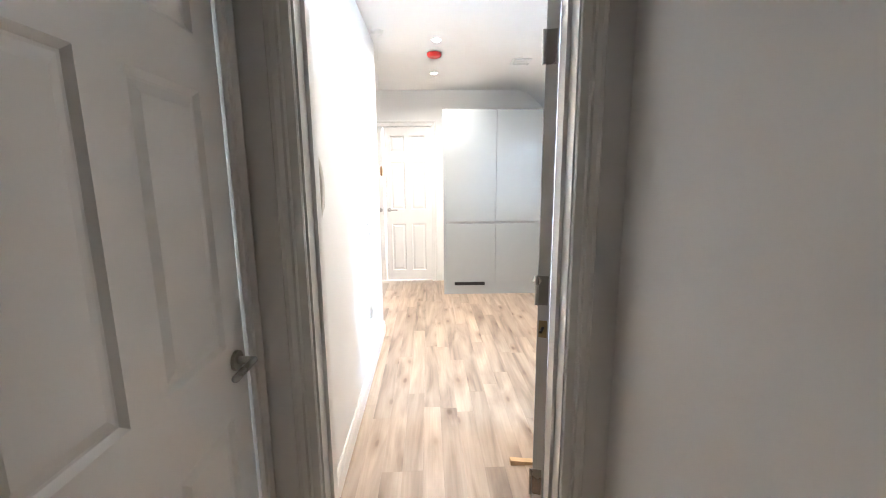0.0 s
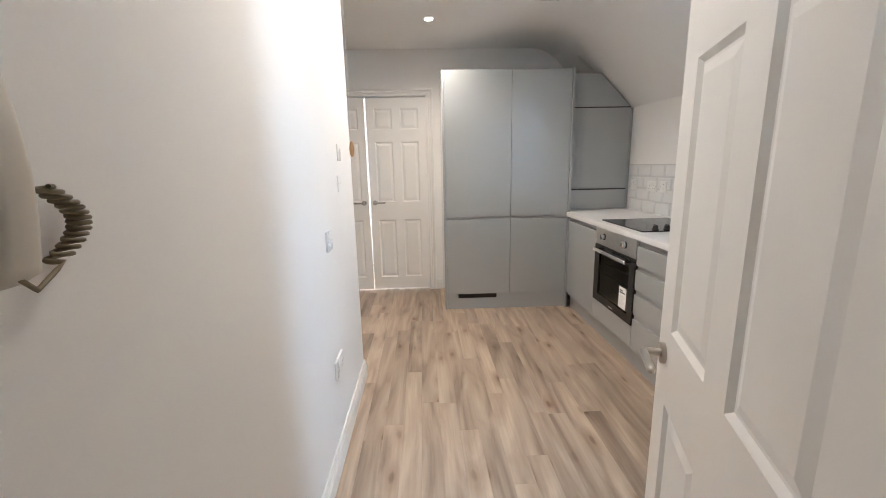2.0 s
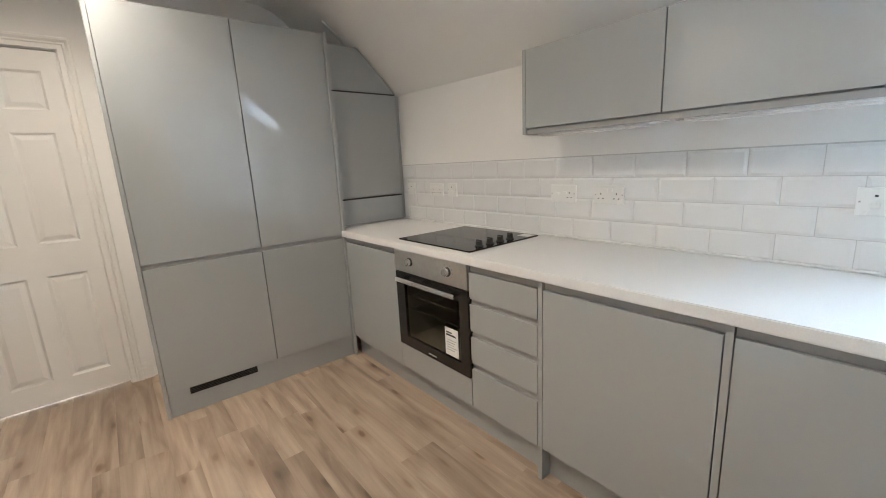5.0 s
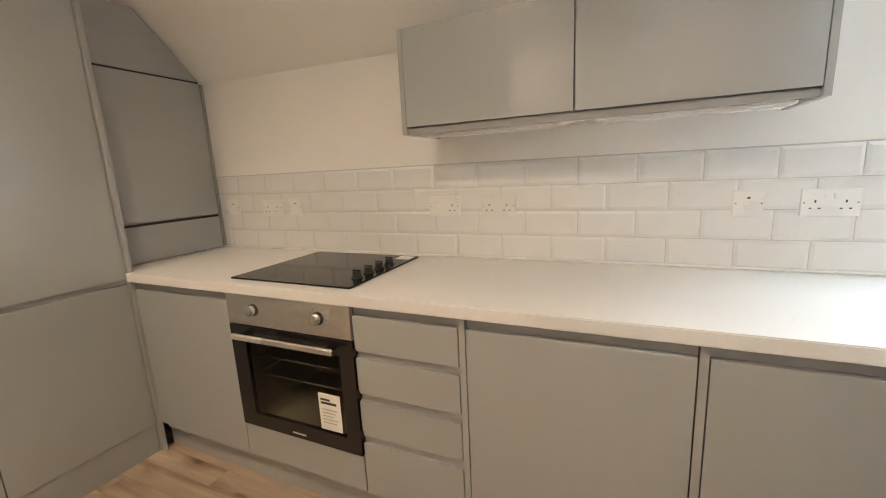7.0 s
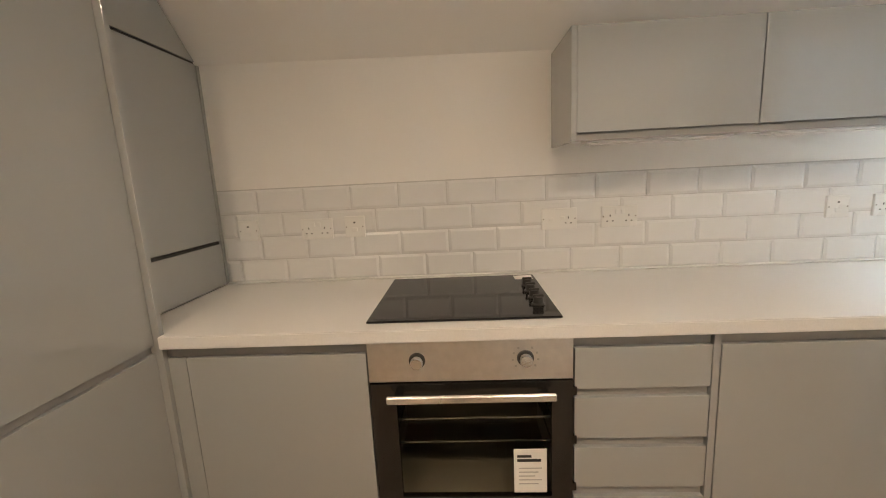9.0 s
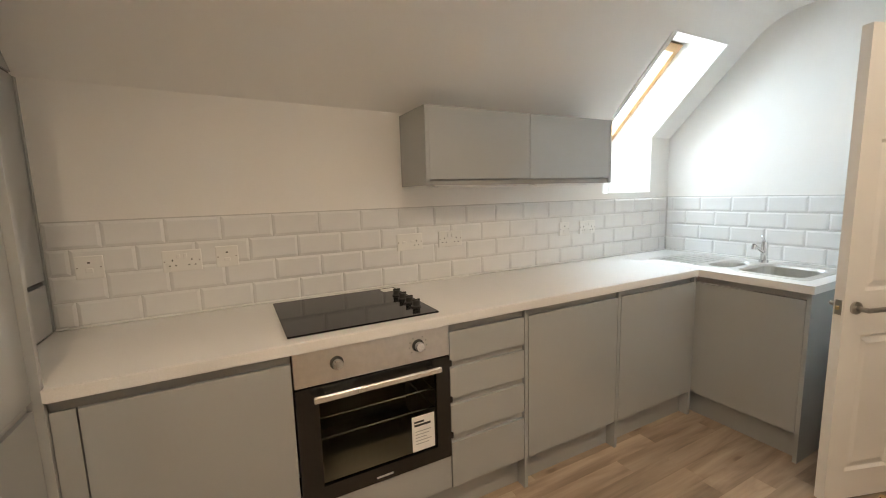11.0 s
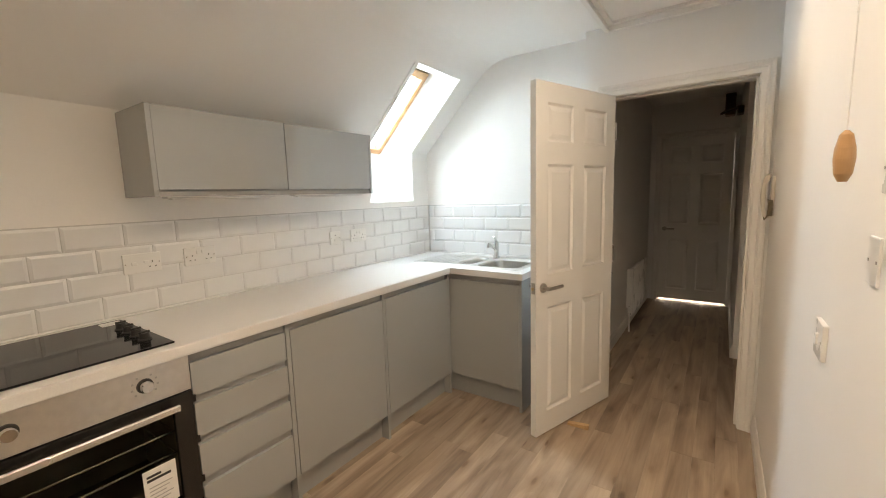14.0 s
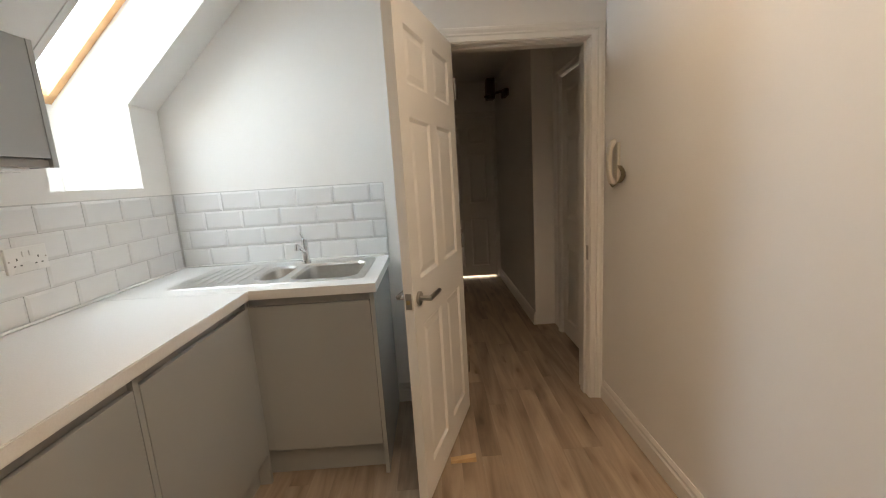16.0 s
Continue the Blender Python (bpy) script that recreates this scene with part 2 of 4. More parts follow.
# window recess, in the plane across the roof slope
WIN_Y0, WIN_Y1, SILL = 1.525, 2.02, 1.352
WIN_TOP = (1.60, 2.232)

# ---- large structure ----
# sub floor
struct(box("floor", (-1.4, -2.7, -0.12), (2.4, 6.9, -0.006), SUB), "dark base under the laid oak laminate floor")

# east wall with the low part of the window recess cut out of it
struct(prism("wall_east", [(1.1, 0), (5.7, 0), (5.7, 1.95), (WIN_Y1, 1.95), (WIN_Y1, SILL), (WIN_Y0, SILL), (WIN_Y0, 1.95), (1.1, 1.95)], 0, EAST, EAST + 0.5, WALL),
       "plain white painted wall under the roof slope")



def roof():
    """Flat ceiling, rounded into the slope, down to the eave; the recess of the roof window is left open."""
    bm = bmesh.new()

    def section(y):
        zc, ze = ceil_z(y), eave(y)
        xk = EAST - (zc - ze)            # where slope and flat would meet
        pts = [(-0.6, zc), (xk - 0.16, zc)]
        for i in range(1, 8):            # rounded corner
            t = i / 8
            a, m, b = Vector((xk - 0.16, zc)), Vector((xk, zc)), Vector((xk + 0.113, zc - 0.113))
            p = a * (1 - t) ** 2 + m * 2 * t * (1 - t) + b * t * t
            pts.append((p.x, p.y))
        pts.append((xk + 0.113, zc - 0.113))
        pts.append((WIN_TOP[0], ze + EAST - WIN_TOP[0]))
        pts.append((EAST, ze))
        pts.append((EAST + 0.02, ze - 0.02))
        return pts
    ys = [0.9, WIN_Y0, WIN_Y1, 3.0, 4.2, 5.7]
    rows = [[bm.verts.new((x, y, z)) for x, z in section(y)] for y in ys]
    n = len(rows[0])
    for j in range(len(ys) - 1):
        for i in range(n - 1):
            if j == 1 and i >= n - 3:
                continue
            bm.faces.new((rows[j][i], rows[j + 1][i], rows[j + 1][i + 1], rows[j][i + 1]))
    f = list(bm.faces)
    r = bmesh.ops.extrude_face_region(bm, geom=f)
    bmesh.ops.translate(bm, verts=[v for v in r["geom"] if isinstance(v, bmesh.types.BMVert)], vec=(0.02, 0, 0.05))
    ob = finish("ceiling", bm, CEIL)
    return struct(ob, "white painted ceiling rounding into a sloping roof side")


roof()
struct(box("ceiling_lobby", (-1.4, DOOR_Y, 2.50), (-0.3, 5.9, 2.6), CEIL), "white painted ceiling")
struct(box("ceiling_hall", (-0.6, -1.8, 2.40), (1.0, HALL_N + 0.1, 2.5), CEIL), "white painted hall ceiling")
# unseen slab added to keep sun and sky out, cut short of the window
struct(box("light_block_slab", (-1.6, -2.9, 2.72), (2.05, 7.2, 2.8), CEIL), "unseen slab added above the ceilings to block light")

# window recess: sill, back, head and the two cheeks
GX0, GZ0, GX1, GZ1 = 2.46, 1.79, 1.905, 2.345
for nm, out in (("reveal_sill", [(EAST + 0.003, SILL + 0.003), (GX0 + 0.05, SILL + 0.003), (GX0 + 0.05, SILL - 0.03), (EAST + 0.003, SILL - 0.03)]),
                ("reveal_back", [(GX0, SILL), (GX0, GZ0), (GX0 + 0.05, GZ0), (GX0 + 0.05, SILL)]),
                ("reveal_head", [(WIN_TOP[0], WIN_TOP[1] + 0.003), (GX1, GZ1), (GX1 + 0.03, GZ1 + 0.05), (WIN_TOP[0], WIN_TOP[1] + 0.06)])):
    struct(prism(nm, out, 1, WIN_Y0, WIN_Y1, WALL), "white plastered recess of the roof window")
cheek = [(EAST + 0.003, SILL), (GX0 + 0.04, SILL), (GX0 + 0.04, GZ0 + 0.04), (GX1 + 0.04, GZ1 + 0.06), (WIN_TOP[0] + 0.004, WIN_TOP[1]), (EAST + 0.003, 1.752)]
struct(prism("reveal_cheek", cheek, 1, WIN_Y0 - 0.03, WIN_Y0 + 0.002, WALL), "white plastered side of the roof window recess")
struct(prism("reveal_cheek", cheek, 1, WIN_Y1 - 0.002, WIN_Y1 + 0.03, WALL), "white plastered side of the roof window recess")

# south wall beside the doorway, and the thicker wall with the doorway
struct(box("wall_south", (0.72, 1.1, 0), (EAST, SOUTH, 2.6), WALL), "white painted end wall behind the sink")
struct(wall_open("wall_doorway", 1, HALL_N, DOOR_Y, -0.6, 0.72, 2.6, OPEN_L - 0.03, OPEN_R + 0.03, OPEN_T + 0.03, WALL), "white painted wall with a doorway to the hall")
struct(box("wall_west", (WEST - 0.12, DOOR_Y, 0), (WEST, WEST_END, 2.6), WALL), "white painted wall beside the doorway")
struct(box("wall_lobby_south", (LOBBY_W - 0.1, WEST_END - 0.12, 0), (WEST - 0.12, WEST_END, 2.6), WALL), "white painted lobby wall")
struct(box("wall_lobby_west", (LOBBY_W - 0.1, WEST_END, 0), (LOBBY_W, NORTH, 2.6), WALL), "white painted lobby wall")
DD_L, DD_R, DD_T = -0.985, 0.215, 2.03
struct(wall_open("wall_north", 1, NORTH, NORTH + 0.1, LOBBY_W - 0.1, 2.6, 2.6, DD_L - 0.03, DD_R + 0.03, DD_T + 0.03, WALL), "white painted wall with double doors")


# hall
SD_Y0, SD_Y1 = 0.463, 1.215
struct(box("wall_hall_east", (HALL_E, HALL_S - 0.1, 0), (HALL_E + 0.1, 1.1, 2.6), WALL), "white painted hall wall")
struct(wall_open("wall_hall_west", 0, HALL_W - 0.12, HALL_W, 0.25, HALL_N, 2.6, SD_Y0 - 0.03, SD_Y1 + 0.03, 2.02, WALL), "white painted hall wall with a side door")
ED_L, ED_R = -0.125, 0.60
struct(box("wall_hall_west_thick", (HALL_W - 0.12, HALL_S - 0.1, 0), (JOG, 0.25, 2.6), WALL), "white painted hall wall")
struct(wall_open("wall_hall_south", 1, HALL_S - 0.1, HALL_S, JOG, HALL_E, 2.6, ED_L - 0.03, ED_R + 0.03, 2.03, WALL), "white painted hall end wall")


# closed rooms behind the doors
for lo, hi in [((-1.4, 6.8, 0), (2.6, 6.9, 2.6)), ((-1.4, 5.615, 0), (-1.3, 6.8, 2.6)), ((1.0, 5.615, 0), (1.1, 6.8, 2.6)), ((-1.4, 5.615, 2.6), (1.1, 6.9, 2.7))]:
    struct(box("wall_room_behind_double_doors", lo, hi, WALL), "plain white wall behind a door")
for lo, hi in [((-1.4, -0.2, 0), (-1.3, 1.6, 2.6)), ((-1.3, -0.2, 0), (HALL_W - 0.12, -0.1, 2.6)), ((-1.3, 1.5, 0), (HALL_W - 0.12, 1.6, 2.6)), ((-1.4, -0.2, 2.6), (HALL_W - 0.12, 1.6, 2.7))]:
    struct(box("wall_room_behind_side_door", lo, hi, WALL), "plain white wall behind a door")
for lo, hi in [((-0.5, -2.6, 0), (1.1, -2.5, 2.6)), ((-0.6, -2.6, 0), (-0.5, -1.6, 2.6)), ((1.0, -2.6, 0), (1.1, -1.6, 2.6)), ((-0.6, -2.6, 2.6), (1.1, -1.6, 2.7))]:
    struct(box("wall_room_behind_end_door", lo, hi, WALL), "plain white wall behind a door")


# door linings and moulded architraves
def architrave(name, axis, at, out, lo, hi, top, w=0.06, t=0.018):
    """A moulded surround, mitred at the corners, round an opening on the face at; it stands out towards out."""
    prof = [(0.004, 0), (0.004, 0.55 * t), (0.10 * w, 0.75 * t), (0.42 * w, 0.75 * t), (0.5 * w, t), (0.62 * w, 0.86 * t), (0.8 * w, 1.25 * t), (0.95 * w, 1.25 * t), (w, 1.0 * t), (w, 0)]
    bm = bmesh.new()
    rings = []
    for u, z, su, sz in ((lo, 0, -1, 0), (lo, top, -1, 1), (hi, top, 1, 1), (hi, 0, 1, 0)):
        ring = []
        for a, d in prof:
            p, q, r = u + su * a, at + out * d, z + sz * a
            ring.append(bm.verts.new((p, q, r) if axis == 1 else (q, p, r)))
        rings.append(ring)
    n = len(prof)
    for p, q in zip(rings, rings[1:]):
        for i in range(n):
            bm.faces.new((p[i], p[(i + 1) % n], q[(i + 1) % n], q[i]))
    bm.faces.new(rings[0])
    bm.faces.new(rings[-1])
    return struct(finish(name, bm, GLOSS), "white glossy moulded door surround")


def lining(name, axis, lo, hi, top, a, b, stop=None, stop_sides=True):
    t = 0.028
    out = [(lo - t, 0), (lo, 0), (lo, top), (hi, top), (hi, 0), (hi + t, 0), (hi + t, top + t), (lo - t, top + t)]
    ob = struct(prism(name, out, axis, a, b, GLOSS), "white glossy door lining")
    if stop:
        e = 0.012
        out = [(lo + 0.0005, 0), (lo + e, 0), (lo + e, top - e), (hi - e, top - e), (hi - e, 0), (hi - 0.0005, 0), (hi - 0.0005, top - 0.0005), (lo + 0.0005, top - 0.0005)]
        prism("door_stop", out, axis, stop[0], stop[1], GLOSS, ob)
    return ob


lining("trim_lining_doorway", 1, OPEN_L, OPEN_R, OPEN_T, HALL_N + 0.002, DOOR_Y + 0.004, (DOOR_Y - 0.09, DOOR_Y - 0.04))
architrave("trim_architrave_room", 1, DOOR_Y, 1, OPEN_L, OPEN_R, OPEN_T, w=0.068)
architrave("trim_architrave_hall", 1, HALL_N, -1, OPEN_L - 0.002, OPEN_R, OPEN_T, w=0.07)
lining("trim_lining_lobby", 1, DD_L, DD_R, DD_T, NORTH + 0.001, NORTH + 0.1, (NORTH + 0.0415, NORTH + 0.07))
architrave("trim_architrave_lobby", 1, NORTH, -1, DD_L, DD_R, DD_T, w=0.07)
lining("trim_lining_side", 0, SD_Y0, SD_Y1, 1.99, HALL_W - 0.12, HALL_W + 0.001)
architrave("trim_architrave_side", 0, HALL_W, 1, SD_Y0, SD_Y1, 1.99, w=0.05)
lining("trim_lining_end", 1, ED_L, ED_R, 2.0, HALL_S - 0.1, HALL_S + 0.002, (HALL_S - 0.066, HALL_S - 0.0495))
architrave("trim_architrave_end", 1, HALL_S, 1, ED_L, ED_R, 2.0, w=0.06)


def skirting(name, a, b, side, h=0.112, t=0.016):
    """A skirting board from a to b along one axis; side is the way it stands out from its wall."""
    a, b = Vector((*a, 0)), Vector((*b, 0))
    d, n = (b - a), Vector((*side, 0))
    prof = [(0, 0), (t, 0), (t, h * 0.66), (t * 0.72, h * 0.74), (t * 0.72, h * 0.86), (t * 0.3, h), (0, h)]
    bm = bmesh.new()
    r0 = [bm.verts.new(a + n * p + Vector((0, 0, z))) for p, z in prof]
    r1 = [bm.verts.new(b + n * p + Vector((0, 0, z))) for p, z in prof]
    bm.faces.new(r0)
    bm.faces.new(r1[::-1])
    for i in range(len(prof)):
        j = (i + 1) % len(prof)
        bm.faces.new((r0[i], r0[j], r1[j], r1[i]))
    return struct(finish(name, bm, GLOSS), "white glossy moulded skirting board")


skirting("baseboard_west", (WEST, DOOR_Y + 0.024), (WEST, WEST_END + 0.016), (1, 0))
skirting("baseboard_lobby_south", (LOBBY_W, WEST_END), (WEST, WEST_END), (0, 1))
skirting("baseboard_lobby_west", (LOBBY_W, WEST_END + 0.016), (LOBBY_W, NORTH), (1, 0))
skirting("baseboard_north", (DD_R + 0.072, NORTH), (0.345, NORTH), (0, -1))
skirting("baseboard_south", (0.722, SOUTH), (0.945, SOUTH), (0, 1))
skirting("baseboard_hall_east", (HALL_E, HALL_S), (HALL_E, HALL_N - 0.03), (-1, 0))
skirting("baseboard_hall_west", (JOG, HALL_S), (JOG, 0.25), (1, 0))


# ---- doors ----
def leaf_mesh(w, h, t, xs, zs, parent, mat):
    """A moulded panel leaf from (0, 0, 0) to (w, h), with panels between the given marks on both faces."""
    bm = bmesh.new()
    cx, cz = [0] + [v for p in xs for v in p] + [w], [0] + [v for p in zs for v in p] + [h]
    grids, panels = [], []
    for y in (-t / 2, t / 2):
        g = [[bm.verts.new((x, y, z)) for x in cx] for z in cz]
        for j in range(len(cz) - 1):
            for i in range(len(cx) - 1):
                f = bm.faces.new((g[j][i], g[j][i + 1], g[j + 1][i + 1], g[j + 1][i]) if y < 0 else (g[j + 1][i], g[j + 1][i + 1], g[j][i + 1], g[j][i]))
                if i % 2 and j % 2:
                    panels.append(f)
        grids.append(g)
    a, b = grids
    for j in range(len(cz) - 1):
        for i in (0, -1):
            bm.faces.new((a[j][i], a[j + 1][i], b[j + 1][i], b[j][i]) if i == 0 else (a[j + 1][i], a[j][i], b[j][i], b[j + 1][i]))
    for i in range(len(cx) - 1):
        for j in (0, -1):
            bm.faces.new((a[j][i + 1], a[j][i], b[j][i], b[j][i + 1]) if j == 0 else (a[j][i], a[j][i + 1], b[j][i + 1], b[j][i]))
    bm.normal_update()
    bmesh.ops.inset_individual(bm, faces=panels, thickness=0.012, depth=-0.009, use_even_offset=True)
    bmesh.ops.inset_individual(bm, faces=panels, thickness=0.006, depth=0.0, use_even_offset=True)
    bmesh.ops.inset_individual(bm, faces=panels, thickness=0.022, depth=0.006, use_even_offset=True)
    return finish("leaf", bm, mat, parent)


def lever(parent, x, z, y, out, way, mat, square=False):
    """A lever handle on a rose: out is the side of the leaf, way the way the lever points."""
    o = math.copysign(1, out)
    bm = bmesh.new()
    add_rod(bm, (x, y, z), (x, y + o * 0.009, z), 0.026, n=24)
    add_rod(bm, (x, y, z), (x, y + o * 0.05, z), 0.010)
    add_rod(bm, (x, y + o * 0.047, z), (x + way * 0.105, y + o * 0.05, z + 0.002), 0.0095)
    bmesh.ops.create_uvsphere(bm, u_segments=12, v_segments=8, radius=0.0098, matrix=Matrix.Translation((x, y + o * 0.047, z)))
    bmesh.ops.create_uvsphere(bm, u_segments=12, v_segments=8, radius=0.0095, matrix=Matrix.Translation((x + way * 0.105, y + o * 0.05, z + 0.002)))
    return finish("handle", bm, mat, parent, smooth=False)


def panel_door(name, place, w, h, label, lever_z=0.87, sides=(-1, 1), latch_x=None, group=""):
    d = thing(name, place, label, "door", group)
    s, gap = 0.096 * w / 0.76, 0.10 * w / 0.76
    pw = (w - 2 * s - gap) / 2
    k = h / 1.955
    leaf_mesh(w, h, 0.038, [(s, s + pw), (w - s - pw, w - s)], [(0.13 * k, 0.745 * k), (0.93 * k, 1.532 * k), (1.65 * k, 1.852 * k)], d, GLOSS)
    x = w - 0.055 if latch_x is None else latch_x
    way = -1 if x > w / 2 else 1
    for sd in sides:
        lever(d, x, lever_z, sd * 0.019, sd, way, NICKEL)
    return d


hx, hy = OPEN_R - 0.019, 1.440
ang = math.degrees(math.atan2(2.134 - hy, 0.784 - hx))
kdoor = panel_door("kitchen_door", pose(hx, hy, 0.012, 0, 0, ang), 0.736, 1.95, "white moulded six-panel door standing wide open", lever_z=0.86)
box("latch_plate", (0.7355, -0.012, 0.83), (0.7375, 0.012, 0.892), NICKEL, kdoor)
box("latch_bolt", (0.7375, -0.006, 0.852), (0.748, 0.006, 0.868), BRASS, kdoor, 0.002)
for z in (0.26, 0.98, 1.74):
    boxes("hinge", [((-0.0025, -0.013, z - 0.05), (0.0005, 0.019, z + 0.05))], NICKEL, kdoor)
    rods("hinge_knuckle", [((-0.004, 0.024, z - 0.05), (-0.004, 0.024, z + 0.05), 0.006)], NICKEL, kdoor)
tagged(box("strike_plate", (OPEN_L - 0.001, 1.392, 0.82), (OPEN_L + 0.002, 1.420, 0.90), NICKEL), "small steel strike plate set in door lining", "strike plate")
box("bolt_plate", (-0.003, -0.014, 0.815), (0.0, 0.014, 0.875), BRASS, kdoor, 0.001)
rods("bolt", [((-0.001, 0.0, 0.85), (-0.026, 0.006, 0.842), 0.005)], DARK, kdoor)


panel_door("side_door", pose(HALL_W - 0.024, SD_Y0 + 0.003, 0.012, 0, 0, 90.0), 0.742, 1.972, "white moulded six-panel door, closed with light showing at its edge", lever_z=0.89, sides=(-1,))
panel_door("end_door", pose(ED_L + 0.004, HALL_S - 0.03, 0.028, 0, 0, 0), ED_R - ED_L - 0.008, 1.965, "white panel door, closed with light showing under it", lever_z=0.88, sides=(1,))
dw = -0.40 - DD_L - 0.008
panel_door("double_door", pose(DD_L + 0.003, NORTH + 0.022, 0.016, 0, 0, 0), dw, DD_T - 0.022, "white moulded panel door, one of a closed pair", lever_z=0.95, sides=(-1,), group="pair of lobby doors")
panel_door("double_door", pose(-0.394, NORTH + 0.022, 0.016, 0, 0, 0), DD_R + 0.394 - 0.004, DD_T - 0.022, "white moulded panel door, one of a closed pair", lever_z=0.95, sides=(-1,), latch_x=0.05, group="pair of lobby doors")


# ---- kitchen units ----
FX = 1.478                     # faces of the doors along the east wall
BACK = EAST - 0.012
SY = 1.925                     # face of the sink unit
WT_B, WT_T = 0.866, 0.905


def base_unit(name, y0, y1, label, doors=1):
    u = thing(name, pose(0, 0, 0), label, "kitchen cabinet", "base units")
    boxes("body", [((FX + 0.022, y0, 0.15), (BACK, y1, 0.80))], CARCASS, u)
    boxes("handle_rail", [((FX + 0.0145, y0, 0.829), (FX + 0.05, y1 if y1 < 4.7 else 4.818, WT_B - 0.001))], UNIT_IN, u)
    return u


def slab(u, y0, y1, z0, z1, name="door"):
    return box(name, (FX, y0 + 0.0015, z0), (FX + 0.02, y1 - 0.0015, z1), UNIT, u, 0.0018, 2)


u = base_unit("base_cabinet", 4.17, 4.78, "grey handleless base cabinet beside the oven")
slab(u, 4.17, 4.715, 0.150, 0.828)
box("filler", (FX + 0.006, 4.719, 0.155), (FX + 0.02, 4.774, 0.828), UNIT, u)
u = base_unit("drawer_unit", 3.195, 3.575, "grey handleless unit of four drawers")
for z0, z1 in ((0.703, 0.828), (0.546, 0.676), (0.384, 0.516), (0.150, 0.352)):
    slab(u, 3.195, 3.575, z0, z1, "drawer_front")
for z0, z1 in ((0.677, 0.702), (0.517, 0.545), (0.353, 0.383)):
    box("handle_rail", (FX + 0.0135, 3.197, z0), (FX + 0.0215, 3.573, z1), UNIT_IN, u)
u = base_unit("base_cabinet", 2.590, 3.172, "grey handleless base cabinet with one door")
slab(u, 2.590, 3.172, 0.150, 0.828)
u = base_unit("base_cabinet", 1.96, 2.567, "grey handleless base cabinet in the corner")
slab(u, 1.945, 2.567, 0.150, 0.828)
for y in (3.174, 2.569):
    tagged(box("end_panel", (FX + 0.001, y, 0), (BACK - 0.03, y + 0.019, WT_B - 0.001), UNIT), "thin grey panel between kitchen base cabinets", "panel", "cabinet dividing panels")
struct(box("plinth_east", (FX + 0.055, SY - 0.06, 0), (FX + 0.073, 4.80, 0.149), UNIT), "grey plinth under the base cabinets")

# sink cabinet on the south wall
u = thing("sink_cabinet", pose(0, 0, 0), "grey handleless cabinet under the sink", "kitchen cabinet", "base units")
box("body", (0.967, SOUTH + 0.02, 0.15), (FX + 0.02, SY - 0.022, 0.72), CARCASS, u)
box("handle_rail", (0.967, SY - 0.05, 0.829), (FX, SY - 0.0145, WT_B - 0.001), UNIT_IN, u)
box("door", (0.966, SY - 0.02, 0.150), (FX - 0.025, SY, 0.828), UNIT, u, 0.0018, 2)
box("filler", (FX - 0.023, SY - 0.02, 0.155), (FX + 0.018, SY - 0.006, 0.828), UNIT, u)
box("end_panel", (0.946, SOUTH + 0.017, 0), (0.964, SY + 0.001, WT_B - 0.001), UNIT, u)
box("corner_post", (FX + 0.002, SY - 0.0035, 0), (FX + 0.053, 1.943, WT_B - 0.001), UNIT, u, 0.001)
struct(box("plinth_south", (0.965, SY - 0.075, 0), (FX + 0.05, SY - 0.057, 0.149), UNIT), "grey plinth under the sink cabinet")

# worktops: the long one, and the return with the sink cut out
SX0, SX1, SYA, SYB = 1.00, 1.86, 1.395, 1.845       # sink outline
w = prism("worktop", [(FX - 0.022, 1.945), (BACK + 0.002, 1.945), (BACK + 0.002, 4.925), (1.492, 4.925), (1.492, 4.774), (FX - 0.022, 4.774)], 2, WT_B, WT_T, TOP)
bm = bmesh.new()
bm.from_mesh(w.data)
bmesh.ops.bevel(bm, geom=list(bm.edges), offset=0.003, segments=2, affect="EDGES")
bm.to_mesh(w.data)
bm.free()
tagged(w, "long white worktop over grey base cabinets", "worktop")
cut0, cut1, cuty0, cuty1 = 1.03, 1.83, 1.42, 1.82
bm = bmesh.new()
gx, gy = (0.932, cut0, cut1, BACK + 0.002), (SOUTH + 0.012, cuty0, cuty1, 1.9445)
g = [[bm.verts.new((x, y, WT_B)) for x in gx] for y in gy]
for j in range(3):
    for i in range(3):
        if (i, j) != (1, 1):
            bm.faces.new((g[j][i], g[j][i + 1], g[j + 1][i + 1], g[j + 1][i]))
r = bmesh.ops.extrude_face_region(bm, geom=list(bm.faces))
bmesh.ops.translate(bm, verts=[v for v in r["geom"] if isinstance(v, bmesh.types.BMVert)], vec=(0, 0, WT_T - WT_B))
w = finish("worktop", bm, TOP)
tagged(w, "white worktop around the steel sink", "worktop")
struct(box("trim_upstand_east", (BACK - 0.008, 1.34, WT_T), (BACK + 0.004, 4.92, WT_T + 0.010), PLASTIC, bevel=0.004), "white sealant strip along the worktop")
struct(box("trim_upstand_south", (0.96, SOUTH + 0.008, WT_T), (BACK - 0.01, SOUTH + 0.02, WT_T + 0.010), PLASTIC, bevel=0.004), "white sealant strip along the worktop")


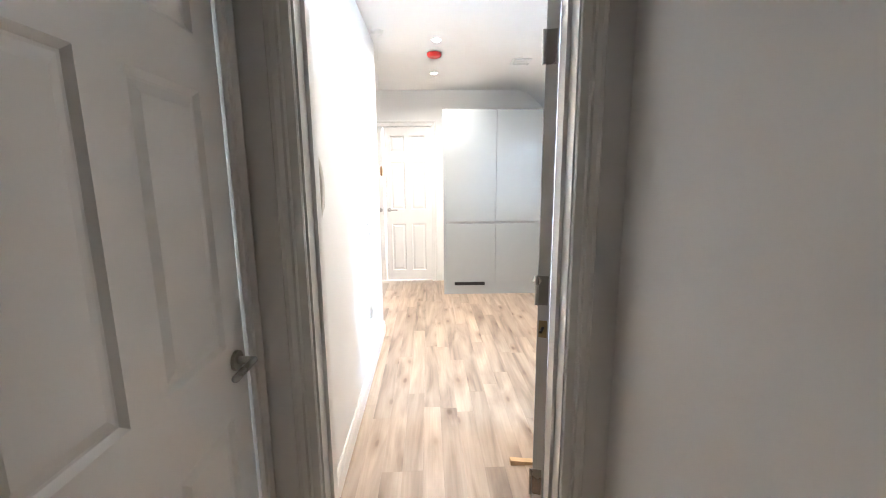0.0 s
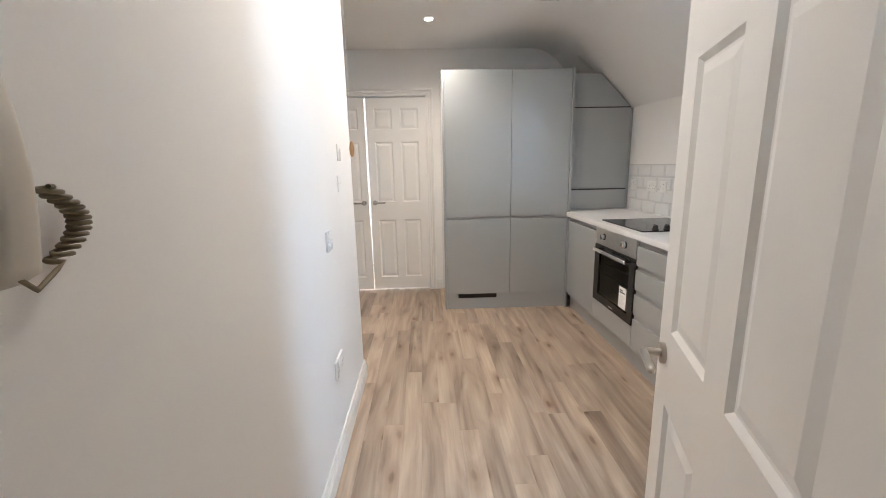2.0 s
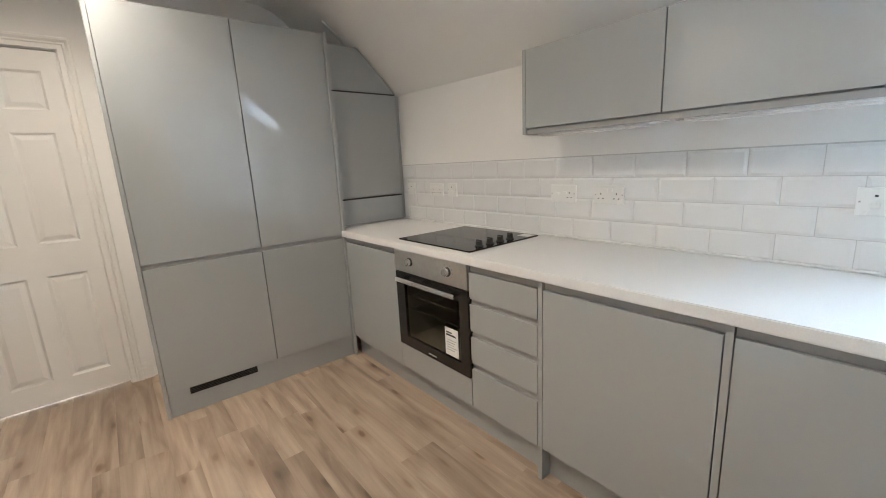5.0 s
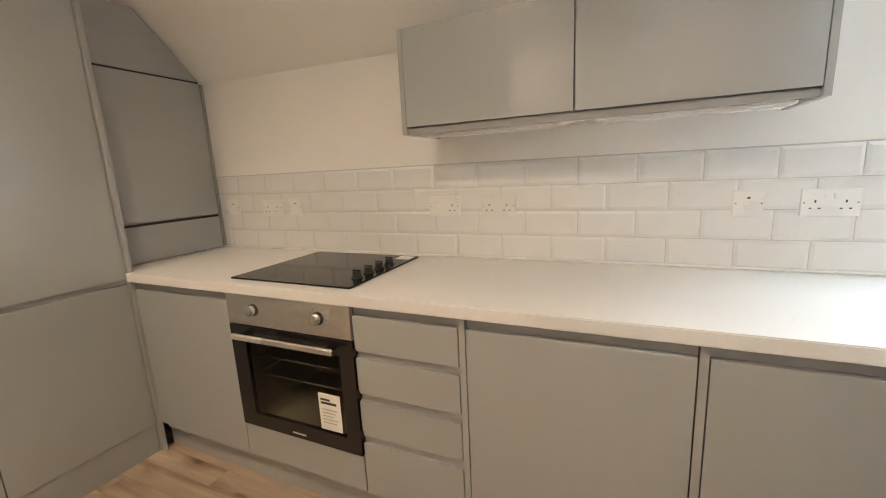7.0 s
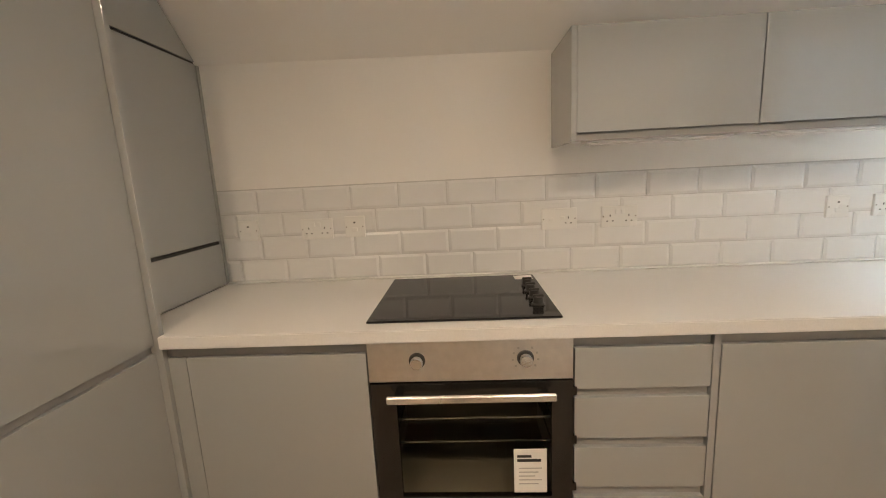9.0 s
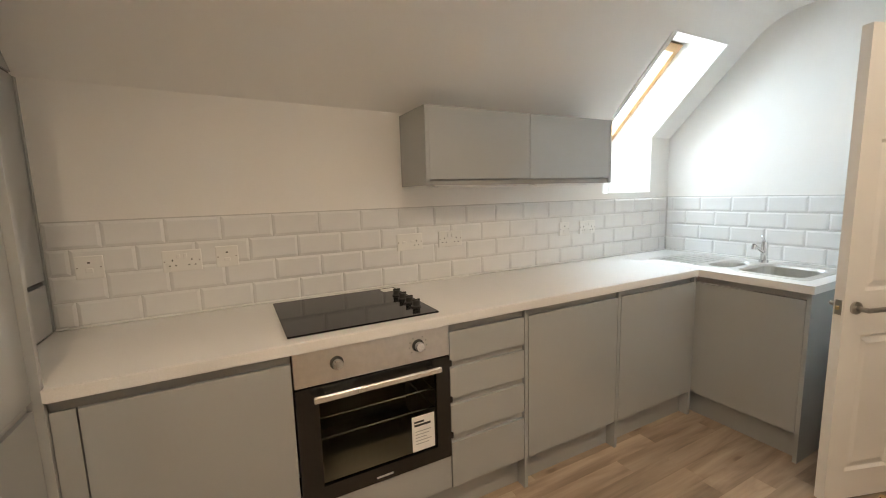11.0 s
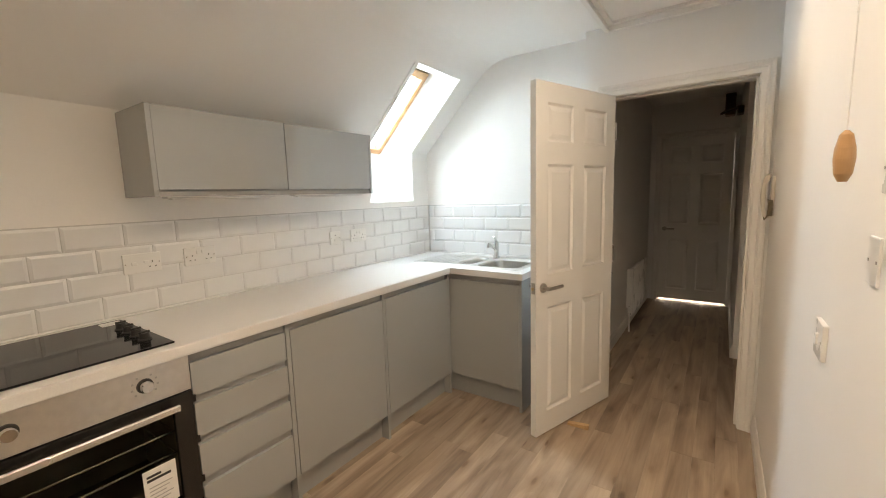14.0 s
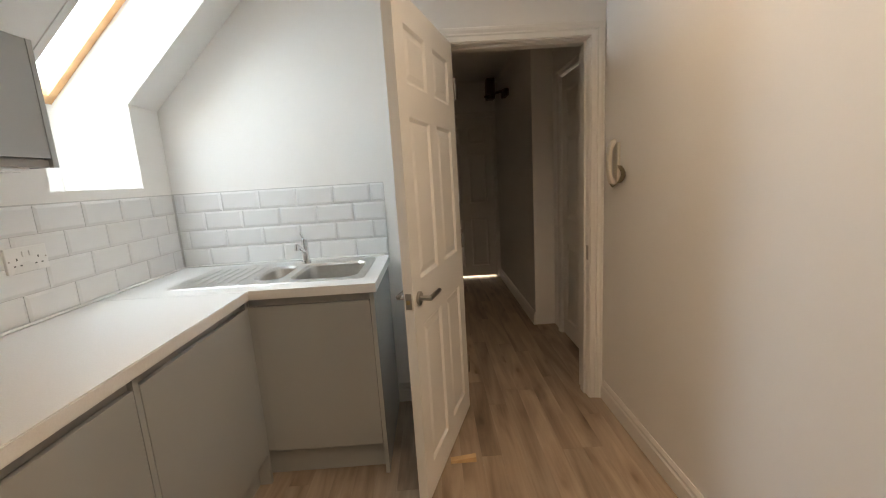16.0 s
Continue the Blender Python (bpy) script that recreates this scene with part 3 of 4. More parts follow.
def sink():
    s = thing("sink", pose(0, 0, 0), "stainless steel bowl-and-a-half sink with ribbed drainer", "sink")
    z = WT_T + 0.003

    def bowl_loop(x0, x1, y0, y1, r, n=6):
        pts = []
        for cx, cy, a0 in ((x1 - r, y1 - r, 0), (x0 + r, y1 - r, 90), (x0 + r, y0 + r, 180), (x1 - r, y0 + r, 270)):
            for i in range(n + 1):
                a = radians(a0 + 90 * i / n)
                pts.append((cx + r * math.cos(a), cy + r * math.sin(a)))
        return pts
    bm = bmesh.new()
    outer = bowl_loop(SX0, SX1, SYA, SYB, 0.03)
    vo = [bm.verts.new((x, y, z)) for x, y in outer]
    vl = [bm.verts.new((x, y, WT_T + 0.0004)) for x, y in bowl_loop(SX0 - 0.004, SX1 + 0.004, SYA - 0.004, SYB + 0.004, 0.03)]
    edges = []
    for i in range(len(vo)):
        j = (i + 1) % len(vo)
        bm.faces.new((vl[i], vl[j], vo[j], vo[i]))
    edges += [bm.edges.get((vo[i], vo[(i + 1) % len(vo)])) for i in range(len(vo))]
    for x0, x1, y0, y1, depth in ((1.035, 1.345, 1.455, 1.805, 0.15), (1.385, 1.525, 1.47, 1.775, 0.09)):
        top = [bm.verts.new((x, y, z)) for x, y in bowl_loop(x0, x1, y0, y1, 0.06)]
        edges += [bm.edges.new((top[i], top[(i + 1) % len(top)])) for i in range(len(top))]
        low = [bm.verts.new((x, y, z - 0.012)) for x, y in bowl_loop(x0 + 0.008, x1 - 0.008, y0 + 0.008, y1 - 0.008, 0.055)]
        bot = [bm.verts.new((x, y, z - depth)) for x, y in bowl_loop(x0 + 0.02, x1 - 0.02, y0 + 0.02, y1 - 0.02, 0.05)]
        for p, q in ((top, low), (low, bot)):
            for i in range(len(p)):
                j = (i + 1) % len(p)
                bm.faces.new((p[i], p[j], q[j], q[i]))
        bm.faces.new(bot)
    bmesh.ops.triangle_fill(bm, edges=edges, use_beauty=True)
    finish("basin", bm, STEEL, s)
    items = [((1.57 + 0.045 * i, 1.47, z - 0.0005), (1.575 + 0.045 * i, 1.79, z + 0.003)) for i in range(6)]
    boxes("drainer_ribs", items, STEEL, s, 0.001)
    rods("waste", [((1.19, 1.63, z - 0.1495), (1.19, 1.63, z - 0.146), 0.035), ((1.455, 1.62, z - 0.0895), (1.455, 1.62, z - 0.086), 0.03)], CHROME, s)
    t = thing("tap", pose(1.37, 1.425, z + 0.0005), "chrome mixer tap with a single lever", "tap")
    bm = bmesh.new()
    add_rod(bm, (0, 0, 0), (0, 0, 0.012), 0.026, 0.024, n=24)
    add_rod(bm, (0, 0, 0.01), (0, 0, 0.10), 0.019, 0.018, n=24)
    add_rod(bm, (0, 0, 0.06), (0.0, 0.13, 0.115), 0.011, 0.010)
    add_rod(bm, (0.0, 0.125, 0.117), (0.0, 0.13, 0.09), 0.0115)
    finish("spout", bm, CHROME, t)
    bm = bmesh.new()
    add_rod(bm, (0, 0, 0.10), (0, 0, 0.128), 0.0195, 0.014, n=24)
    add_rod(bm, (0, -0.002, 0.12), (0.0, 0.045, 0.165), 0.007, 0.005)
    finish("lever", bm, CHROME, t)


sink()

# tall cabinets
TY = 4.82
u = thing("tall_cabinet", pose(0.346, TY, 0, 0, 0, -1.2) @ pose(-0.346, -TY, 0), "tall grey lacquered fridge cabinet with four doors", "kitchen cabinet")
box("end_panel", (0.346, TY - 0.002, 0), (0.364, NORTH - 0.02, 2.128), UNIT, u, 0.001)
box("end_panel", (1.472, TY - 0.02, 0), (1.490, NORTH - 0.02, 2.129), UNIT, u, 0.001)
box("body", (0.366, TY + 0.024, 0.15), (1.470, NORTH - 0.02, 2.12), UNIT_IN, u)
for x0, x1 in ((0.366, 0.950), (0.954, 1.470)):
    for z0, z1 in ((0.150, 0.850), (0.874, 2.126)):
        d = box("door", (0, 0, 0), (x1 - x0, 0.02, z1 - z0), UNIT, u, 0.0018, 2)
        d.matrix_local = pose(x0, TY, z0)
box("handle_rail", (0.366, TY + 0.012, 0.851), (1.470, TY + 0.0235, 0.873), UNIT_IN, u)
box("plinth", (0.366, TY + 0.012, 0), (1.470, TY + 0.03, 0.150), UNIT, u)
gr = [((0.47, TY + 0.006, 0.108), (0.83, TY + 0.011, 0.148))]
boxes("vent_grille", gr, DARK, u)
boxes("vent_slats", [((0.475, TY + 0.003, 0.112 + 0.009 * i), (0.825, TY + 0.0065, 0.115 + 0.009 * i)) for i in range(4)], BLACK, u)

# corner column over the worktop, cut to the slope
CY = 4.925
u = thing("corner_cabinet", pose(0, 0, 0), "grey corner cabinet cut to the roof slope above worktop", "kitchen cabinet")
ez = eave(CY) - 0.004
prism("body", [(1.494, WT_T + 0.002), (EAST - 0.004, WT_T + 0.002), (EAST - 0.004, ez), (1.78, ez + EAST - 1.784), (1.494, 2.12)], 1, CY + 0.022, NORTH - 0.03, UNIT_IN, u)
box("door", (1.496, CY, WT_T + 0.003), (EAST - 0.02, CY + 0.02, 1.088), UNIT, u, 0.0015, 2)
box("door", (1.496, CY, 1.104), (EAST - 0.02, CY + 0.02, 1.818), UNIT, u, 0.0015, 2)
prism("panel", [(1.496, 1.828), (EAST - 0.022, 1.828), (1.79, 2.098), (1.775, 2.112), (1.496, 2.112)], 1, CY, CY + 0.02, UNIT, u)
box("filler", (EAST - 0.018, CY - 0.004, WT_T + 0.003), (EAST - 0.002, CY + 0.02, ez), UNIT, u)
# near-black strips stand in for the shade inside the open door seams
for z0, z1 in ((1.088, 1.098), (1.8185, 1.8275)):
    box("seam_shade", (1.497, CY + 0.006, z0), (EAST - 0.021, CY + 0.021, z1), DARK, u)
# loose strip left on top of it
tagged(prism("trim_offcut", [(1.590, 2.272), (1.597, 2.281), (1.748, 2.160), (1.741, 2.150)], 1, CY + 0.10, CY + 0.115, PLASTIC), "thin white offcut leaning on top of the cabinet", "offcut")

# wall cabinet
CX, CZ0, CZ1, C0, C1 = 1.783, 1.418, 1.774, 2.307, 3.507
u = thing("wall_cabinet", pose(0, 0, 0), "grey two-door handleless wall cabinet under the slope", "kitchen cabinet")
box("end_panel", (CX, C1 - 0.018, CZ0), (EAST - 0.002, C1, CZ1), UNIT, u, 0.001)
box("end_panel", (CX, C0, CZ0), (EAST - 0.002, C0 + 0.018, CZ1), UNIT, u, 0.001)
box("body", (CX + 0.023, C0 + 0.0185, CZ0 + 0.022), (EAST - 0.003, C1 - 0.0185, CZ1), CARCASS, u)
box("bottom_rail", (CX + 0.012, C0 + 0.0185, CZ0), (CX + 0.03, C1 - 0.0185, CZ0 + 0.021), UNIT_IN, u)
for y0, y1 in ((C0 + 0.019, 2.908), (2.912, C1 - 0.019)):
    box("door", (CX + 0.001, y0, CZ0 + 0.026), (CX + 0.021, y1, CZ1 - 0.001), UNIT, u, 0.0018, 2)
box("underside", (CX + 0.031, C0 + 0.0185, CZ0 + 0.012), (EAST - 0.003, C1 - 0.0185, CZ0 + 0.0215), PLASTIC, u)
for y0 in (2.36, 2.96):
    st = thing("strip_light", pose(0, 0, 0), "slim white unlit strip light under the wall cabinet", "strip light", "strip lights under the cabinet")
    box("body", (CX + 0.035, y0, CZ0 - 0.008), (CX + 0.09, y0 + 0.49, CZ0 + 0.0115), PLASTIC, st, 0.004)
    box("diffuser", (CX + 0.043, y0 + 0.02, CZ0 - 0.013), (CX + 0.082, y0 + 0.47, CZ0 - 0.007), PAPER, st, 0.002)


# ---- oven and hob ----
def oven():
    y0, y1 = 3.579, 4.166
    o = thing("oven", pose(0, 0, 0), "built-in single oven with steel panel and black glass door", "oven")
    f = FX - 0.006
    box("control_panel", (f, y0, 0.740), (f + 0.02, y1, 0.862), STEEL, o, 0.001)
    gy0, gy1, gz0, gz1 = y0 + 0.06, y1 - 0.075, 0.36, 0.676
    boxes("door_frame", [((f, y0, 0.302), (f + 0.02, y1, gz0)), ((f, y0, gz1), (f + 0.02, y1, 0.734)), ((f, y0, gz0), (f + 0.02, gy0, gz1)), ((f, gy1, gz0), (f + 0.02, y1, gz1))], BLACK, o)
    pn = box("door_glass", (f + 0.004, gy0, gz0), (f + 0.008, gy1, gz1), OVENGLASS, o)
    pn.visible_shadow = False
    boxes("cavity", [((f + 0.42, y0 + 0.03, 0.32), (f + 0.43, y1 - 0.03, 0.72)), ((f + 0.03, y0 + 0.03, 0.32), (f + 0.42, y1 - 0.03, 0.33)), ((f + 0.03, y0 + 0.03, 0.71), (f + 0.42, y1 - 0.03, 0.72)),
                     ((f + 0.03, y0 + 0.02, 0.32), (f + 0.42, y0 + 0.03, 0.72)), ((f + 0.03, y1 - 0.03, 0.32), (f + 0.42, y1 - 0.02, 0.72))], CAVITY, o)
    rk = []
    for z in (0.505, 0.585):
        rk.append(((f + 0.06, y0 + 0.031, z), (f + 0.06, y1 - 0.031, z), 0.0035))
        for y in (y0 + 0.05, y1 - 0.05):
            rk.append(((f + 0.06, y, z), (f + 0.38, y, z), 0.003))
    rods("rack", rk, CHROME, o, n=8, stuff=True)
    box("handle", (f - 0.045, y0 + 0.055, 0.694), (f - 0.032, y1 - 0.055, 0.716), ALU, o, 0.003)
    boxes("handle_post", [((f - 0.033, y, 0.697), (f + 0.001, y + 0.02, 0.713)) for y in (y0 + 0.075, y1 - 0.095)], BLACK, o)
    for y in (3.713, 4.022):
        m = pose(f, y, 0.806, 0, -90, 0)
        lathe("knob_collar", [(0.024, 0), (0.023, 0.006)], m, DARK, o)
        lathe("knob", [(0.019, 0.006), (0.0185, 0.024), (0.016, 0.028)], m, CHROME, o)
    ink = []
    for i in range(9):
        a = radians(-130 + 260 * i / 8)
        if abs(i - 4) < 1:
            continue
        ink.append(((f - 0.0008, 3.713 + 0.036 * math.sin(a) - 0.003, 0.806 + 0.036 * math.cos(a) - 0.003), (f + 0.001, 3.713 + 0.036 * math.sin(a) + 0.003, 0.806 + 0.036 * math.cos(a) + 0.003)))
    boxes("dial_marks", ink, FADED, o, stuff=True)
    box("maker_mark", (f - 0.0008, 3.835, 0.318), (f + 0.001, 3.90, 0.325), FADED, o)
    for z in (0.39, 0.545, 0.70):
        box("hinge_stop", (f + 0.001, y0 - 0.011, z - 0.012), (f + 0.016, y0 + 0.001, z + 0.012), BLACK, o)
    lab = thing("energy_card", pose(0, 0, 0), "white printed card stuck on the oven glass", "label")
    box("card", (f - 0.0015, 3.655, 0.375), (f - 0.0003, 3.752, 0.52), PAPER, lab)
    boxes("print", [((f - 0.0022, 3.70, 0.492), (f - 0.0014, 3.742, 0.500)), ((f - 0.0022, 3.672, 0.478), (f - 0.0014, 3.742, 0.487))], INK, lab)
    boxes("small_print", [((f - 0.0022, 3.67 + 0.01 * (i % 3), 0.455 - 0.013 * i), (f - 0.0014, 3.738, 0.4585 - 0.013 * i)) for i in range(5)], FADED, lab, stuff=True)


oven()
tagged(box("filler_panel", (FX, 3.579, 0.155), (FX + 0.02, 4.168, 0.299), UNIT, None, 0.0018, 2), "grey filler panel below the oven", "panel")

h = thing("hob", pose(0, 0, 0), "black glass electric hob set in the white worktop", "hob")
box("glass", (1.512, 3.598, WT_T + 0.001), (2.022, 4.172, WT_T + 0.008), BLACKGLASS, h, 0.002)
for i in range(4):
    m = pose(1.625 + 0.075 * i, 3.648, WT_T + 0.008)
    lathe("knob", [(0.021, 0), (0.021, 0.004), (0.017, 0.007), (0.0155, 0.024), (0.013, 0.026)], m, DARK, h)
    box("knob", (1.625 + 0.075 * i - 0.004, 3.631, WT_T + 0.030), (1.625 + 0.075 * i + 0.004, 3.665, WT_T + 0.04), DARK, h, 0.002)
tagged(box("sticker", (1.945, 3.61, WT_T + 0.0082), (2.005, 3.68, WT_T + 0.0090), PAPER), "small white sticker on the hob glass", "sticker")


# ---- electrical plates ----
def plate(name, y0, y1, z0, z1, kind, wall=EAST - 0.0085, out=-1, label="white plastic double socket on the tiles", group="sockets"):
    """A moulded plate on a wall whose face looks along x."""
    p = thing(name, pose(0, 0, 0), label, "socket" if "socket" in name else "switch", group)
    f = wall + out * 0.011
    box("face", (min(wall, f), y0, z0), (max(wall, f), y1, z1), PLASTIC, p, 0.003, 2)
    zc, dark, rock, scr = (z0 + z1) / 2, [], [], []

    def bx(y, z, w, hh, d=0.0008):
        a, b = sorted((f + out * d, f - out * 0.002))
        return ((a, y - w / 2, z - hh / 2), (b, y + w / 2, z + hh / 2))

    def outlet(yc):
        dark.extend((bx(yc, zc + 0.004, 0.004, 0.008), bx(yc - 0.011, zc - 0.018, 0.0065, 0.004), bx(yc + 0.011, zc - 0.018, 0.0065, 0.004)))
    if kind == "double":
        outlet(y0 + 0.035), outlet(y1 - 0.035)
        rock.extend((bx((y0 + y1) / 2 - 0.012, zc + 0.02, 0.012, 0.018, 0.004), bx((y0 + y1) / 2 + 0.012, zc + 0.02, 0.012, 0.018, 0.004)))
    elif kind == "cooker":
        outlet(y0 + 0.035)
        rock.extend((bx(y1 - 0.04, zc, 0.02, 0.012, 0.004), bx(y1 - 0.085, zc + 0.004, 0.018, 0.012, 0.004)))
    elif kind == "blank":
        pass
    elif kind == "fused":
        dark.append(bx((y0 + y1) / 2, zc + 0.018, 0.008, 0.006))
        rock.append(bx((y0 + y1) / 2, zc - 0.012, 0.022, 0.016, 0.003))
    else:
        rock.append(bx((y0 + y1) / 2, zc, 0.014, 0.026, 0.005))
    scr.extend((bx(y0 + 0.008, zc, 0.005, 0.005), bx(y1 - 0.008, zc, 0.005, 0.005)))
    if dark:
        boxes("slots", dark, DARK, p, stuff=True)
    if rock:
        boxes("rocker", rock, PLASTIC, p, 0.001)
    boxes("screws", scr, NICKEL, p, stuff=True)
    return p


Z0, Z1 = 1.088, 1.175
plate("socket", 3.408, 3.552, Z0, Z1, "cooker", label="white plastic cooker switch with a socket on tiles")
plate("socket", 3.165, 3.310, Z0, Z1, "double")
plate("wall_switch", 2.346, 2.432, Z0, Z1, "fused", label="white plastic fused switch on the tiles", group="switches")
plate("socket", 2.110, 2.254, Z0, Z1, "double")
plate("wall_switch", 4.752, 4.838, Z0 + 0.006, Z1 + 0.006, "fused", label="white plastic fused switch on the tiles", group="switches")
plate("socket", 4.428, 4.566, Z0 + 0.002, Z1 + 0.002, "double")
plate("wall_switch", 4.290, 4.376, Z0 + 0.004, Z1 + 0.006, "fused", label="white plastic fused switch on the tiles", group="switches")
plate("light_switch", 2.886, 2.972, 0.985, 1.071, "switch", WEST, 1, "white plastic light switch on the white wall", "switches")
plate("socket", 2.87, 3.015, 0.40, 0.486, "double", WEST, 1, "white plastic double socket low on the wall")
plate("control_switch", 3.25, 3.32, 1.37, 1.45, "blank", WEST - 0.006, 1, "white plastic control plate on the wall", "switches")
plate("control_switch", 3.21, 3.27, 1.22, 1.30, "blank", WEST - 0.007, 1, "white plastic control plate on the wall", "switches")

# intercom handset on the west wall, its cord loose at the side
ic = thing("intercom", pose(WEST, 1.578, 1.340), "cream plastic intercom handset with a loose coiled cord", "intercom")
box("base", (0.0, -0.020, -0.098), (0.015, 0.030, 0.095), CREAM, ic, 0.006, 2)
bm = bmesh.new()
rings = []
for i in range(25):
    v = -1 + 2 * i / 24                               # along the handset, ends at -1 and 1
    end = max(0.0, abs(v) - 0.55) / 0.45
    cap = math.sqrt(max(0.0, 1 - max(0.0, (abs(v) - 0.9) / 0.1) ** 2))
    outer = 0.056 - 0.016 * v * v - 0.012 * (1 - cap)
    inner = 0.034 - 0.018 * min(1.0, end * 1.6)
    hw = (0.020 + 0.005 * end) * (0.55 + 0.45 * cap)
    mid, half = (outer + inner) / 2, (outer - inner) / 2
    rings.append([bm.verts.new((mid + half * math.copysign(abs(math.cos(q)) ** 0.6, math.cos(q)), 0.004 + hw * math.copysign(abs(math.sin(q)) ** 0.6, math.sin(q)), 0.110 * v))
                  for q in (2 * math.pi * j / 16 for j in range(16))])
for p, q in zip(rings, rings[1:]):
    for j in range(16):
        bm.faces.new((p[j], p[(j + 1) % 16], q[(j + 1) % 16], q[j]))
bm.faces.new(rings[0]), bm.faces.new(rings[-1][::-1])
finish("handset", bm, CREAM, ic, smooth=True)
cu = bpy.data.curves.new("cord", "CURVE")
cu.dimensions, cu.bevel_depth, cu.bevel_resolution, cu.resolution_u = "3D", 0.0028, 1, 3
sp = cu.splines.new("POLY")
pts = []
for i in range(150):
    t = i / 149
    a = t * 2 * math.pi * 13
    cy = 0.062 + 0.040 * math.sin(t * math.pi)
    cz = -0.018 - 0.080 * t
    pts.append((0.020 + 0.009 * math.cos(a), cy + 0.011 * math.sin(a), cz))
pts += [(0.03, 0.05, -0.105), (0.035, 0.02, -0.118), (0.038, 0.0, -0.10)]
sp.points.add(len(pts) - 1)
for p, q in zip(sp.points, pts):
    p.co = (*q, 1)
cu.materials.append(material("aged_cord", (0.20, 0.165, 0.10), 0.5))
cord_tmp = bpy.data.objects.new("cord", cu)
scene.collection.objects.link(cord_tmp)
cord_me = bpy.data.meshes.new_from_object(cord_tmp.evaluated_get(bpy.context.evaluated_depsgraph_get()))
bpy.data.objects.remove(cord_tmp)
cord = new("cord", cord_me)
cord.parent = ic

# ---- ceiling things ----
for y, watts in ((2.43, 0.48 * SPOT_W), (3.523, SPOT_W), (4.617, SPOT_W)):
    z = ceil_z(y)
    d = thing("downlight", pose(0.25, y, z), "small lit recessed ceiling spotlight with white ring", "ceiling light", "ceiling spotlights")
    lathe("ring", [(0.041, 0.0), (0.041, -0.004), (0.034, -0.006), (0.031, -0.002), (0.031, 0.0)], Matrix(), PLASTIC, d, 32)
    lathe("bulb", [(0.026, -0.001), (0.026, -0.003)], Matrix(), BULB, d, 24)
    ld = bpy.data.lights.new("spot", "SPOT")
    ld.energy, ld.color, ld.spot_size, ld.spot_blend, ld.shadow_soft_size = watts, (1.0, 0.81, 0.62), radians(168), 1.0, 0.06
    lo = new("downlight_beam", ld)
    lo.matrix_world = look((0.25, y, z - 0.012), (0.25, y + 0.0001, 0))

a = thing("smoke_alarm", pose(0.238, 3.86, ceil_z(3.86)), "smoke alarm under a red dust cover on ceiling", "smoke alarm")
lathe("base", [(0.055, 0.0), (0.055, -0.012), (0.05, -0.014)], Matrix(), PLASTIC, a, 32)
lathe("cover", [(0.062, -0.008), (0.064, -0.02), (0.056, -0.036), (0.045, -0.042), (0.02, -0.044)], Matrix(), RED, a, 32)
v = thing("extractor_vent", pose(1.052, 4.12, ceil_z(4.12)), "square white slatted extractor vent on ceiling", "vent")
boxes("frame", [((-0.085, -0.085, -0.02), (-0.065, 0.085, 0.0)), ((0.065, -0.085, -0.02), (0.085, 0.085, 0.0)), ((-0.065, -0.085, -0.02), (0.065, -0.065, 0)), ((-0.065, 0.065, -0.02), (0.065, 0.085, 0))], PLASTIC, v, 0.004)
boxes("slats", [((-0.065, -0.062 + 0.021 * i, -0.017), (0.065, -0.052 + 0.021 * i, -0.012)) for i in range(6)], PLASTIC, v)
box("inside", (-0.066, -0.066, -0.006), (0.066, 0.066, -0.001), UNIT_IN, v)

# pull cord with a wooden acorn
px, py = -0.187, 3.32
pz = ceil_z(py)
c = thing("pull_cord", pose(px, py, pz), "white ceiling pull switch with a turned wooden acorn", "pull cord")
lathe("switch", [(0.045, 0), (0.045, -0.01), (0.036, -0.028), (0.012, -0.036)], Matrix(), PLASTIC, c)
rods("cord", [((0, 0, -0.03), (0, 0, 1.464 - pz), 0.0012)], PLASTIC, c, n=6)
lathe("acorn", [(0.003, 1.466 - pz), (0.008, 1.46 - pz), (0.0122, 1.44 - pz), (0.013, 1.424 - pz), (0.011, 1.402 - pz), (0.0055, 1.39 - pz)], Matrix(), PINE, c)

# loft hatch by the doorway
hz = ceil_z(1.75)
lh = thing("loft_hatch", pose(0.25, 1.79, hz), "white loft hatch with moulded frame in the ceiling", "loft hatch")
boxes("frame", [((-0.37, -0.36, -0.022), (-0.30, 0.36, 0.002)), ((0.30, -0.36, -0.022), (0.37, 0.36, 0.002)), ((-0.30, -0.36, -0.022), (0.30, -0.29, 0.002)), ((-0.30, 0.29, -0.022), (0.30, 0.36, 0.002)),
                ((-0.355, -0.345, -0.05), (-0.325, 0.345, -0.02)), ((0.325, -0.345, -0.05), (0.355, 0.345, -0.02)), ((-0.325, -0.345, -0.05), (0.325, -0.315, -0.02)), ((-0.325, 0.315, -0.05), (0.325, 0.345, -0.02))], GLOSS, lh, 0.004)
box("panel", (-0.299, -0.289, -0.008), (0.299, 0.289, -0.001), CEIL, lh)

# roof window
rw = thing("roof_window", pose(0, 0, 0), "pine-framed roof window in the white slope", "window")
def along(s, n, y):
    """A point s up the glass from its foot and n outwards from the glass."""
    r = math.sqrt(0.5)
    return (GX0 - s * r + n * r, y, GZ0 + s * r + n * r)
def bar(name, s0, s1, y0, y1, n0, n1, mat):
    bm = bmesh.new()
    v = [bm.verts.new(along(s, n, y)) for s in (s0, s1) for y in (y0, y1) for n in (n0, n1)]
    for f in ((0, 1, 3, 2), (4, 6, 7, 5), (0, 4, 5, 1), (2, 3, 7, 6), (0, 2, 6, 4), (1, 5, 7, 3)):
        bm.faces.new([v[i] for i in f])
    return finish(name, bm, mat, rw)
